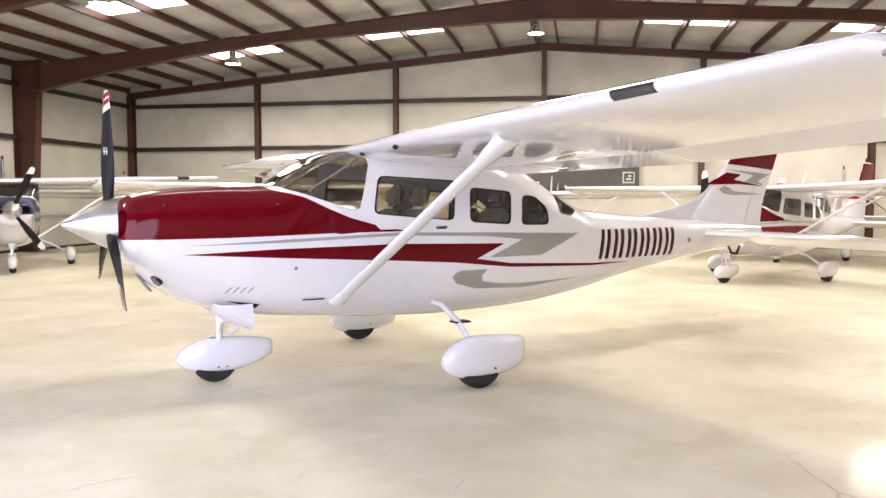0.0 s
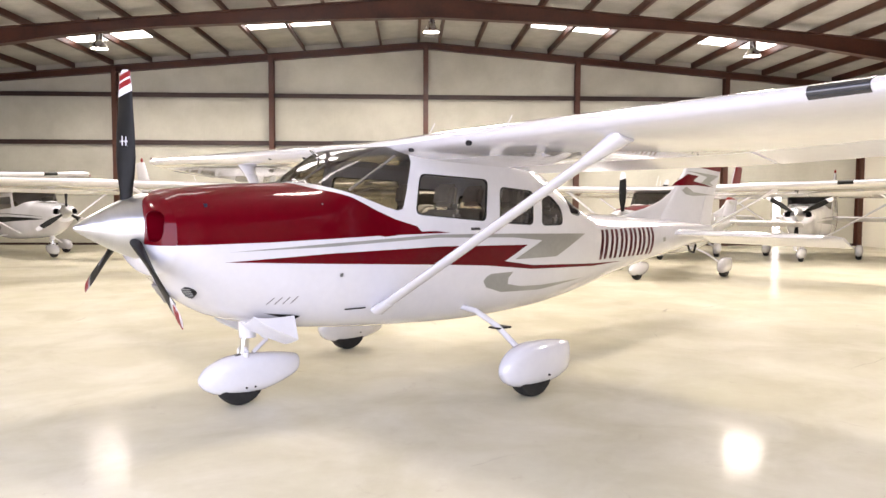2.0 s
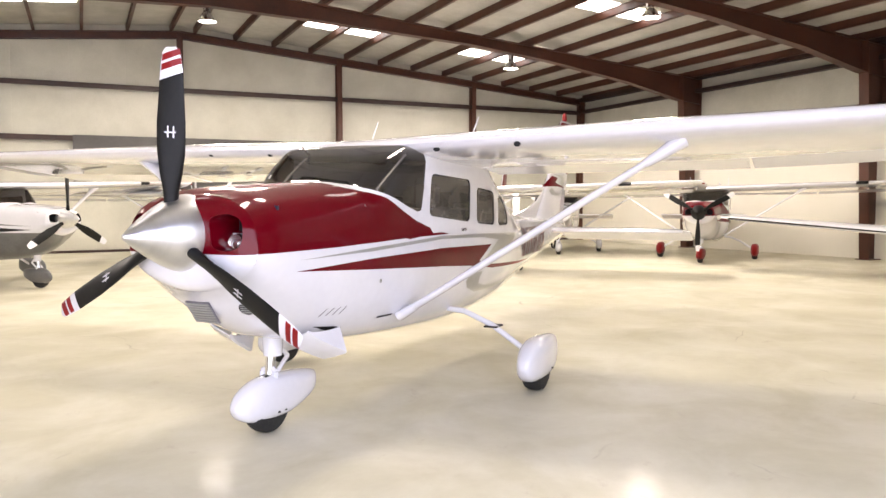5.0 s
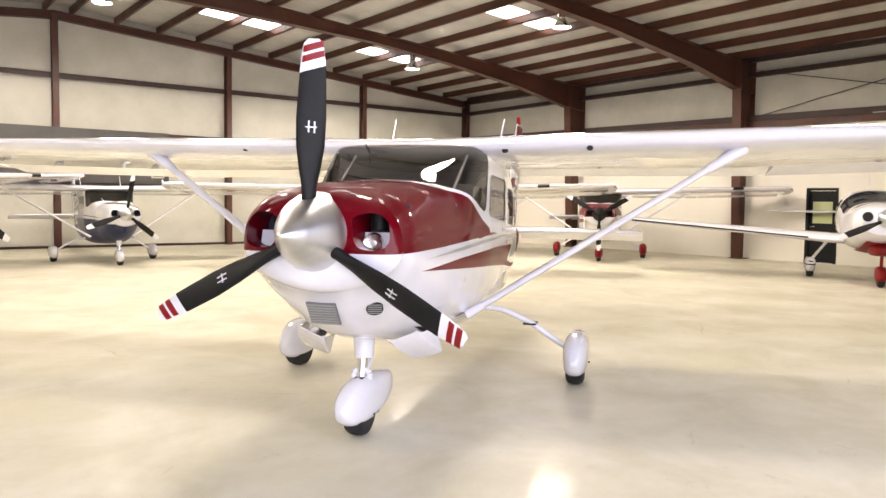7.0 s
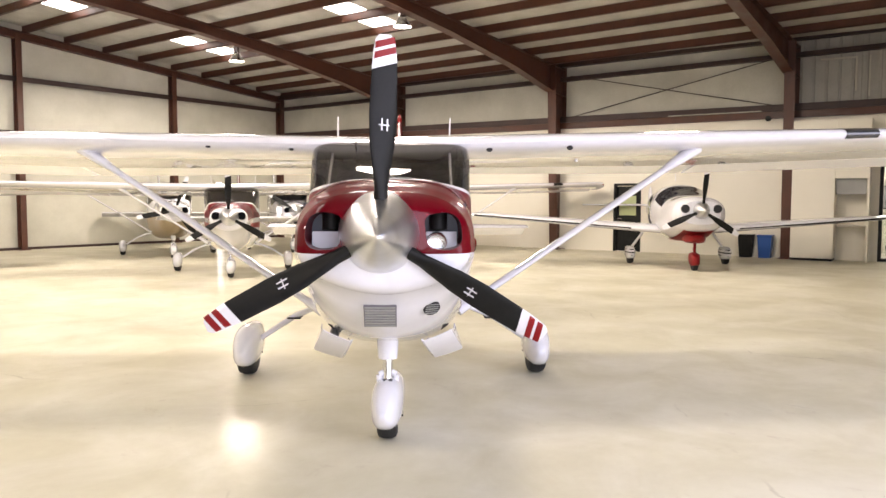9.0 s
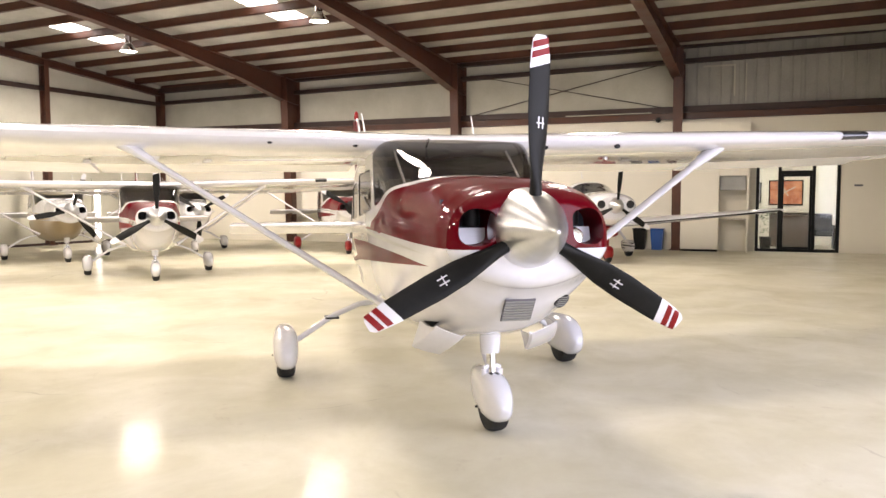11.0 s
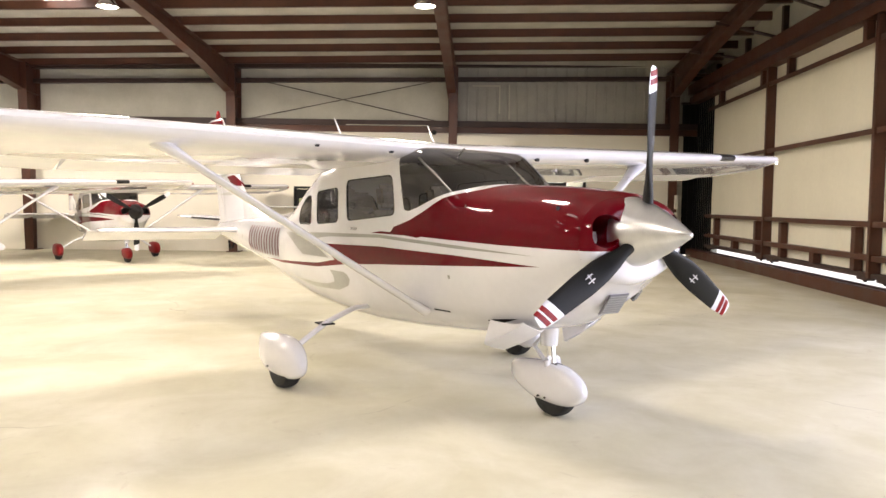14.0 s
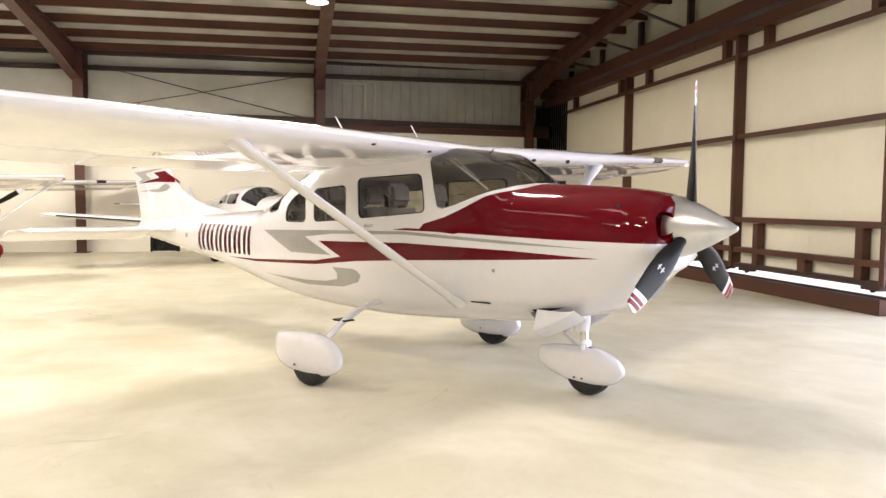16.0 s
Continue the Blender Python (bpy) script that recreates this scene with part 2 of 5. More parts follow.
def add_loft(bm, rings, close=True, caps=True):
    vs = [[bm.verts.new(p) for p in ring] for ring in rings]
    n = len(vs[0])
    for r0, r1 in zip(vs, vs[1:]):
        for k in range(n if close else n - 1):
            bm.faces.new((r0[k], r0[(k + 1) % n], r1[(k + 1) % n], r1[k]))
    if caps:
        bm.faces.new(vs[0][::-1])
        bm.faces.new(vs[-1])
    bmesh.ops.recalc_face_normals(bm, faces=bm.faces[:])
    return bm


def loft(rings, close=True, caps=True):
    return add_loft(bmesh.new(), rings, close, caps)


def revolve(profile, axis="x", n=32, centre=(0, 0, 0)):
    """A turned body: profile of (along, radius)."""
    rings = []
    for a, r in profile:
        ring = []
        for k in range(n):
            c, s = r * math.cos(2 * math.pi * k / n), r * math.sin(2 * math.pi * k / n)
            p = {"x": (a, c, s), "y": (s, a, c), "z": (c, s, a)}[axis]
            ring.append(Vector(p) + Vector(centre))
        rings.append(ring)
    return loft(rings)


def lerp_table(table, x):
    """Smooth reading of a table of rows (x, values...), sorted by x."""
    if x <= table[0][0]:
        return list(table[0][1:])
    if x >= table[-1][0]:
        return list(table[-1][1:])
    for i in range(len(table) - 1):
        if table[i][0] <= x <= table[i + 1][0]:
            break
    a, b = table[i], table[i + 1]
    h = b[0] - a[0]
    s = (x - a[0]) / h
    prev, nxt = table[max(i - 1, 0)], table[min(i + 2, len(table) - 1)]
    out = []
    for k in range(1, len(a)):
        d = (b[k] - a[k]) / h
        d0 = (a[k] - prev[k]) / (a[0] - prev[0]) if i > 0 else d
        d1 = (nxt[k] - b[k]) / (nxt[0] - b[0]) if i + 2 < len(table) else d
        m0 = 0 if d0 * d <= 0 else 2 * d0 * d / (d0 + d)
        m1 = 0 if d1 * d <= 0 else 2 * d1 * d / (d1 + d)
        out.append((2 * s**3 - 3 * s**2 + 1) * a[k] + (s**3 - 2 * s**2 + s) * h * m0 + (3 * s**2 - 2 * s**3) * b[k] + (s**3 - s**2) * h * m1)
    return out


def inside(poly, x, y):
    hit = False
    for (x0, y0), (x1, y1) in zip(poly, poly[1:] + poly[:1]):
        if (y0 > y) != (y1 > y) and x < (x1 - x0) * (y - y0) / (y1 - y0) + x0:
            hit = not hit
    return hit


def rounded(poly, r, n=4):
    """Round the corners of a polygon."""
    out = []
    for i, p in enumerate(poly):
        p, a, b = Vector(p), Vector(poly[i - 1]), Vector(poly[(i + 1) % len(poly)])
        ra = min(r, (a - p).length * 0.45)
        rb = min(r, (b - p).length * 0.45)
        pa, pb = p + (a - p).normalized() * ra, p + (b - p).normalized() * rb
        for k in range(n + 1):
            s = k / n
            q = pa * (1 - s) ** 2 + p * 2 * s * (1 - s) + pb * s * s
            out.append((q.x, q.y))
    return out


# ---- high-wing light aircraft ----
# local axes: x aft from between the main wheels, y to starboard, z up
# stations of the fuselage: x, bottom, top, half width, height of greatest width, upper and lower fullness
COWL_STATIONS = [
    (-2.46, 1.0, 1.565, 0.475, 1.24, 2.8, 1.8),
    (-2.34, 0.865, 1.597, 0.505, 1.23, 3.0, 1.75),
    (-2.2, 0.765, 1.615, 0.516, 1.225, 3.05, 1.8),
    (-2.05, 0.69, 1.63, 0.525, 1.22, 3.1, 2.0),
    (-1.8, 0.622, 1.645, 0.54, 1.22, 3.2, 2.35),
    (-1.5, 0.56, 1.655, 0.56, 1.22, 3.3, 2.7),
    (-1.36, 0.545, 1.665, 0.57, 1.22, 3.4, 2.8),
]
CABIN_STATIONS = [
    (-1.2, 0.53, 1.75, 0.58, 1.23, 4.4, 2.9),
    (-1.0, 0.515, 1.855, 0.59, 1.24, 7.5, 3.0),
    (-0.74, 0.495, 1.965, 0.605, 1.26, 12.0, 3.0),
    (-0.5, 0.478, 1.98, 0.612, 1.28, 11.0, 3.0),
    (0.2, 0.45, 1.985, 0.605, 1.28, 7.0, 3.0),
    (0.7, 0.458, 1.97, 0.585, 1.26, 5.0, 2.9),
    (0.95, 0.468, 1.905, 0.57, 1.24, 3.4, 2.8),
]
TAIL_STATIONS = [
    (1.3, 0.49, 1.735, 0.535, 1.2, 2.9, 2.7),
    (1.65, 0.53, 1.55, 0.49, 1.14, 2.6, 2.5),
    (2.0, 0.585, 1.43, 0.435, 1.08, 2.4, 2.4),
    (2.7, 0.73, 1.365, 0.35, 1.06, 2.3, 2.3),
    (3.9, 0.90, 1.29, 0.2, 1.08, 2.2, 2.2),
    (4.6, 0.985, 1.235, 0.1, 1.11, 2.0, 2.0),
    (4.95, 1.03, 1.2, 0.045, 1.115, 2.0, 2.0),
]


HULL = COWL_STATIONS + CABIN_STATIONS + TAIL_STATIONS
HULL_WIDE = list(HULL)
HULL_NARROW = [(x, zb, zt - 0.07 * k, w * (1 - 0.2 * k), zc, nu, nl) for x, zb, zt, w, zc, nu, nl in HULL for k in [min(1.0, max(0.0, (-0.6 - x) / 0.7))]]


def hull_point(x, a):
    """A point of the starboard skin: a runs from 0 at the keel to pi at the top."""
    zb, zt, w, zc, nu, nl = lerp_table(HULL, x)
    s, c = math.sin(a), -math.cos(a)
    n = nu if c > 0 else nl
    h = zt - zc if c > 0 else zc - zb
    y = w * abs(s) ** (2 / n)
    z = zc + h * math.copysign(abs(c) ** (2 / n), c)
    return Vector((x, y, z))


def hull_angle(x, z):
    zb, zt, w, zc, nu, nl = lerp_table(HULL, x)
    if z >= zt:
        return math.pi
    if z <= zb:
        return 0.0
    n, h = (nu, zt - zc) if z > zc else (nl, zc - zb)
    c = math.copysign(min(abs((z - zc) / h), 1) ** (n / 2), z - zc)
    return math.acos(max(-1.0, min(1.0, -c)))


def hull_side(x, z):
    return hull_point(x, hull_angle(x, z)).y


def hull_normal(x, a):
    e = 1e-3
    aa = min(max(a, 0.02), math.pi - 0.02)
    n = (hull_point(x + e, aa) - hull_point(x - e, aa)).cross(hull_point(x, aa + e) - hull_point(x, aa - e))
    n.normalize()
    if n.y < 0:
        n = -n
    if a < 1e-4 or a > math.pi - 1e-4:
        n.y = 0
        n.normalize()
    return n


K = 0.55  # metres that a radian of the skin's girth stands for


def sample(poly, step=0.05):
    out = []
    for (x0, y0), (x1, y1) in zip(poly, poly[1:] + poly[:1]):
        n = max(1, int(math.hypot(x1 - x0, y1 - y0) / step))
        out += [(x0 + (x1 - x0) * k / n, y0 + (y1 - y0) * k / n) for k in range(n)]
    return out


def skin(regions, nx=80, na=26):
    """Cuts the fuselage skin along the edges of its regions [(name, polygon in x and z)], a later one over an earlier one.
    Returns name -> (points, normals, triangles), both sides."""
    from mathutils.geometry import delaunay_2d_cdt
    x0, x1 = HULL[0][0], HULL[-1][0]
    verts, edges, shapes = [], [], []
    def put(loop):
        i = len(verts)
        verts.extend(Vector(p) for p in loop)
        edges.extend((i + k, i + (k + 1) % len(loop)) for k in range(len(loop)))
    n = na
    frame_ = [(x0 + (x1 - x0) * k / nx, 0.0) for k in range(nx)] + [(x1, K * math.pi * k / n) for k in range(n)]
    frame_ += [(x1 - (x1 - x0) * k / nx, K * math.pi) for k in range(nx)] + [(x0, K * math.pi * (1 - k / n)) for k in range(n)]
    put(frame_)
    for name, poly in regions:
        flat = [(min(max(x, x0), x1), K * hull_angle(min(max(x, x0), x1), z)) for x, z in sample(poly)]
        loop = [p for k, p in enumerate(flat) if math.hypot(p[0] - flat[k - 1][0], p[1] - flat[k - 1][1]) > 1e-5]
        shapes.append((name, loop))
        put(loop)
    taken = {(round(v.x / 0.02), round(v.y / 0.02)) for v in verts}
    for i in range(1, nx):
        for k in range(1, na):
            p = (x0 + (x1 - x0) * i / nx, K * math.pi * k / na)
            q = (round(p[0] / 0.02), round(p[1] / 0.02))
            if not any((q[0] + a, q[1] + b) in taken for a in (-1, 0, 1) for b in (-1, 0, 1)):
                verts.append(Vector(p))
    vs, _, faces, *_ = delaunay_2d_cdt(verts, edges, [], 0, 1e-6)
    pts, nrm = [], []
    for v in vs:
        a = min(max(v.y / K, 0.0), math.pi)
        p = hull_point(v.x, a)
        if a < 1e-4 or a > math.pi - 1e-4:
            p.y = 0
        pts.append(p)
        nrm.append(hull_normal(v.x, a))
    out = {}
    for f in faces:
        c = sum((vs[i] for i in f), Vector((0, 0))) / len(f)
        name = "skin"
        for nm, loop in shapes:
            if inside(loop, c.x, c.y):
                name = nm
        out.setdefault(name, []).append(f)
    done = {}
    for name, tris in out.items():
        for side in (1, -1):
            ps, ns, ts, ids = [], [], [], {}
            for f in tris:
                t = []
                for i in f:
                    if i not in ids:
                        ids[i] = len(ps)
                        ps.append(Vector((pts[i].x, pts[i].y * side, pts[i].z)))
                        ns.append(Vector((nrm[i].x, nrm[i].y * side, nrm[i].z)))
                    t.append(ids[i])
                a, b, c = (ps[k] for k in t)
                if (b - a).cross(c - a).dot(ns[t[0]]) < 0:
                    t.reverse()
                if (b - a).cross(c - a).length > 1e-12:
                    ts.append(t)
            done[name, side] = (ps, ns, ts)
    return done


def skin_part(name, sets, mat, parent, label="", push=0.0, thick=0.0):
    ps, ns, ts = [], [], []
    for p, n, t in sets:
        k = len(ps)
        ps += [a + b * push for a, b in zip(p, n)]
        ns += n
        ts += [[i + k for i in f] for f in t]
    me = bpy.data.meshes.new(name)
    me.from_pydata(ps, [], ts)
    me.materials.append(mat)
    me.shade_smooth()
    me.normals_split_custom_set_from_vertices(ns)
    ob = new(name, me)
    ob.parent = parent
    if thick:
        so = ob.modifiers.new("thickness", "SOLIDIFY")
        so.thickness, so.offset = thick, -1
    if label:
        ob["label"] = label
    return ob


WINDOWS = [
    rounded([(-0.575, 1.735), (0.185, 1.703), (0.17, 1.345), (-0.615, 1.413)], 0.06),
    rounded([(0.33, 1.645), (0.795, 1.61), (0.795, 1.3), (0.335, 1.33)], 0.06),
    rounded([(0.925, 1.575), (1.09, 1.57), (1.25, 1.45), (1.265, 1.29), (0.915, 1.293)], 0.06),
    rounded([(1.41, 1.6), (1.72, 1.43), (1.6, 1.37), (1.42, 1.395)], 0.04),
]
SHIELD = [(-1.36, 2.2), (-1.36, 1.64), (-1.3, 1.612), (-1.2, 1.578), (-1.086, 1.54), (-0.89, 1.472), (-0.79, 1.447), (-0.735, 1.46), (-0.7, 1.6), (-0.66, 1.82), (-0.69, 1.93), (-0.74, 2.2)]
COWL = [(-2.7, 1.232), (-1.82, 1.235), (-1.38, 1.245), (-0.9, 1.258), (-0.25, 1.262), (-0.45, 1.288), (-0.6, 1.322), (-0.81, 1.38), (-1.0, 1.458), (-1.195, 1.55), (-1.3, 1.583), (-1.42, 1.61), (-1.46, 2.2), (-2.7, 2.2)]
GREY_STRIPE = [(-2.13, 1.178), (-1.38, 1.212), (-0.39, 1.252), (0.52, 1.234), (1.67, 1.2), (1.17, 1.0), (0.55, 1.003), (0.93, 1.16), (0.52, 1.2), (-0.39, 1.226), (-1.38, 1.188)]
RED_STRIPE = [(-2.15, 1.112), (-1.37, 1.14), (-0.37, 1.155), (0.72, 1.128), (0.42, 0.995), (0.8, 0.94), (1.9, 0.888), (2.5, 0.876), (1.89, 0.862), (0.8, 0.903), (0.2, 0.968), (-0.37, 1.008), (-1.37, 1.065)]
HOOK = [(0.168, 0.834), (0.2, 0.872), (0.26, 0.894), (0.545, 0.894), (0.49, 0.84), (0.5, 0.785), (0.68, 0.752), (1.0, 0.738), (1.78, 0.752), (1.0, 0.692), (0.435, 0.716), (0.22, 0.775)]


def airfoil(c0, c1, n=14, t=0.125):
    """Closed outline of an aerofoil's slice from chord share c0 to c1, as (along, up)."""
    def half(c):
        return 5 * t * (0.2969 * math.sqrt(c) - 0.126 * c - 0.3516 * c**2 + 0.2843 * c**3 - 0.1036 * c**4)
    def camber(c):
        return 0.02 / 0.16 * (0.8 * c - c * c) if c < 0.4 else 0.02 / 0.36 * (0.2 + 0.8 * c - c * c)
    cs = [c0 + (c1 - c0) * (0.5 - 0.5 * math.cos(math.pi * k / n)) if c0 == 0 else c0 + (c1 - c0) * k / n for k in range(n + 1)]
    up = [(c, camber(c) + half(c) + 0.001) for c in cs]
    low = [(c, camber(c) - half(c) - 0.001) for c in reversed(cs)]
    if c0 == 0:
        low = low[:-1]
    return up + low


def wing_at(y):
    """Leading edge x and z, chord, and thickness share of the wing at a span station."""
    y = abs(y)
    le, te, t = lerp_table([(0.0, -0.815, 0.835, 0.112), (1.4, -0.815, 0.835, 0.112), (2.6, -0.745, 0.835, 0.112), (3.8, -0.665, 0.7, 0.107), (5.35, -0.6, 0.55, 0.1)], y)
    return le, 1.92 + 0.027 * y, te - le, t


def wing_point(y, c, u):
    """A point of the wing at share c of its chord; the wing is set at a few degrees to the fuselage."""
    le, z, ch, t = wing_at(y)
    return Vector((le + ch * c, y, z + ch * u - (0.12 + 0.03 * min(abs(y), 2.6)) * c - 0.009 * y))


def wing_slice(ys, c0, c1, side, droop=0.0):
    rings = []
    for y in ys:
        t = wing_at(y)[3]
        rings.append([wing_point(side * y, c, u) - Vector((0, 0, droop * (c - c0) / (c1 - c0))) for c, u in airfoil(c0, c1, t=t)])
    return loft(rings)


def surface(rings, c0, c1, up):
    out = []
    for base, a, b, t in rings:
        ring = []
        for c, u in airfoil(c0, c1, t=t):
            ring.append(base + Vector((a + (b - a) * c, 0, 0)) + Vector(up) * (b - a) * u)
        out.append(ring)
    return loft(out)


def fin_edges(z):
    le, te = lerp_table([(1.0, 3.5, 4.93), (1.5, 3.9, 5.0), (1.74, 4.11, 5.09), (1.96, 4.31, 5.2), (2.2, 4.49, 5.29), (2.6, 4.76, 5.42), (2.68, 4.85, 5.43)], z)
    return le, te


def fin_half(x, z):
    """Half the thickness of fin and rudder at a point of their side."""
    le, te = fin_edges(z)
    c = min(max((x - le) / (te - le), 0.0), 1.0)
    return 5 * 0.085 * (te - le) * (0.2969 * math.sqrt(c) - 0.126 * c - 0.3516 * c**2 + 0.2843 * c**3 - 0.1036 * c**4) + 0.002


def fin_body(c0, c1, z0, z1, n=12, m=12):
    rings = []
    for k in range(n + 1):
        z = z0 + (z1 - z0) * k / n
        le, te = fin_edges(z)
        xs = [le + (te - le) * (c0 + (c1 - c0) * (j / m) ** (1.6 if c0 == 0 else 1)) for j in range(m + 1)]
        thin = 0.5 if k == n else 1
        rings.append([Vector((x, fin_half(x, z) * thin, z)) for x in xs] + [Vector((x, -fin_half(x, z) * thin, z)) for x in reversed(xs[1 if c0 == 0 else 0:])])
    return loft(rings)


def decal(poly, half, side, step=0.05, out=0.003):
    """Paint laid on a curved side: a polygon in x and z, cut into small faces that follow the surface half(x, z)."""
    from mathutils.geometry import delaunay_2d_cdt
    loop = sample(poly, step)
    verts = [Vector(p) for p in loop]
    edges = [(k, (k + 1) % len(loop)) for k in range(len(loop))]
    xs, zs = [p[0] for p in loop], [p[1] for p in loop]
    x = min(xs) + step * 0.4
    while x < max(xs):
        z = min(zs) + step * 0.4
        while z < max(zs):
            if inside(loop, x, z):
                verts.append(Vector((x, z)))
            z += step
        x += step
    vs, _, faces, *_ = delaunay_2d_cdt(verts, edges, [], 0, 1e-6)
    bm = bmesh.new()
    made = {}
    for f in faces:
        c = sum((vs[i] for i in f), Vector((0, 0))) / len(f)
        if not inside(loop, c.x, c.y):
            continue
        for i in f:
            if i not in made:
                made[i] = bm.verts.new((vs[i].x, side * (half(vs[i].x, vs[i].y) + out), vs[i].y))
        a, b, d = (made[i] for i in f)
        if ((b.co - a.co).cross(d.co - a.co)).y * side < 0:
            b, d = d, b
        bm.faces.new((a, b, d))
    return bm


def teardrop(x0, x1, zc, y, h, w, cut=None, n=20, m=18, lean=0.0):
    """A wheel fairing: blunt in front, tapered behind, flat cut below."""
    rings = []
    for k in range(m + 1):
        s = 0.5 - 0.5 * math.cos(math.pi * (0.02 + 0.96 * k / m))
        r = (math.sin(math.pi * s**0.82)) ** 0.46
        x = x0 + (x1 - x0) * s
        ring = []
        for j in range(n):
            a = 2 * math.pi * j / n
            yy, zz = math.cos(a), math.sin(a)
            e = 2 / 3.4
            z = zc + lean * (s - 0.4) + 0.09 * h / 0.15 * max(0.0, s - 0.45) ** 1.5 + h * r * math.copysign(abs(zz) ** e, zz)
            if cut is not None:
                z = max(z, cut)
            ring.append(Vector((x, y + w * r * math.copysign(abs(yy) ** e, yy), z)))
        rings.append(ring)
    return loft(rings)


# wheel fairing stations: share of the length, top, bottom
MAIN_FAIRING = [(0.0, 0.245, 0.215), (0.025, 0.29, 0.175), (0.07, 0.33, 0.14), (0.15, 0.378, 0.108), (0.28, 0.415, 0.092), (0.42, 0.43, 0.088), (0.58, 0.428, 0.09), (0.72, 0.422, 0.1), (0.85, 0.412, 0.125), (0.94, 0.4, 0.15), (0.985, 0.39, 0.175), (1.0, 0.37, 0.2)]
NOSE_FAIRING = [(0.0, 0.23, 0.2), (0.025, 0.262, 0.165), (0.07, 0.3, 0.135), (0.15, 0.335, 0.105), (0.28, 0.37, 0.088), (0.42, 0.38, 0.085), (0.58, 0.375, 0.09), (0.72, 0.368, 0.115), (0.85, 0.355, 0.15), (0.94, 0.342, 0.18), (0.985, 0.328, 0.205), (1.0, 0.31, 0.23)]


def wheel_pant(x0, x1, y, half, table, n=24, m=26):
    """A wheel fairing with a flat back, a blunt nose and a belly that rises to a chopped tail."""
    rings = []
    for k in range(m + 1):
        q = 0.5 - 0.5 * math.cos(math.pi * k / m)
        zt, zb = lerp_table(table, q)
        x = x0 + (x1 - x0) * q
        w = max(0.012, half * max(0.0, 1 - (abs(q - 0.44) / (0.445 if q < 0.44 else 0.575)) ** 2.3) ** 0.45)
        ring = []
        for j in range(n):
            a = 2 * math.pi * j / n
            cy, cz = math.cos(a), math.sin(a)
            e = 2 / 2.7
            ring.append(Vector((x, y + w * math.copysign(abs(cy) ** e, cy), (zt + zb) / 2 + (zt - zb) / 2 * math.copysign(abs(cz) ** e, cz))))
        rings.append(ring)
    return loft(rings)


def tyre(x, y, r, w):
    return revolve([(-w / 2, r * 0.55), (-w / 2, r * 0.8), (-w * 0.42, r * 0.93), (-w * 0.22, r * 0.99), (0, r), (w * 0.22, r * 0.99), (w * 0.42, r * 0.93), (w / 2, r * 0.8), (w / 2, r * 0.55)], "y", 28, (x, y, r))


def blade_rings(stations, n=14, slant=0.0):
    """Rings of a propeller blade that points up: (radius, chord, thickness, twist degrees, sweep); slant tilts their planes."""
    rings = []
    for r, ch, th, tw, sw in stations:
        ring = []
        for k in range(n):
            a = 2 * math.pi * k / n
            u, v = ch / 2 * math.cos(a), th / 2 * math.sin(a)
            c, s = math.cos(radians(tw)), -math.sin(radians(tw))
            ring.append(Vector((v * c + u * s, u * c - v * s + sw, r - slant * u)))
        rings.append(ring)
    return rings


BLADE = [(0.15, 0.075, 0.07, 60, 0), (0.24, 0.085, 0.06, 52, 0), (0.33, 0.118, 0.045, 42, 0), (0.45, 0.148, 0.034, 33, 0), (0.6, 0.155, 0.026, 26, 0), (0.75, 0.142, 0.02, 21, 0)]
BLADE_TIP = [(0.845, 0.1345, 0.017, 19, 0), (0.92, 0.118, 0.013, 17, 0), (0.975, 0.1, 0.01, 16, 0), (1.0, 0.06, 0.006, 16, 0)]


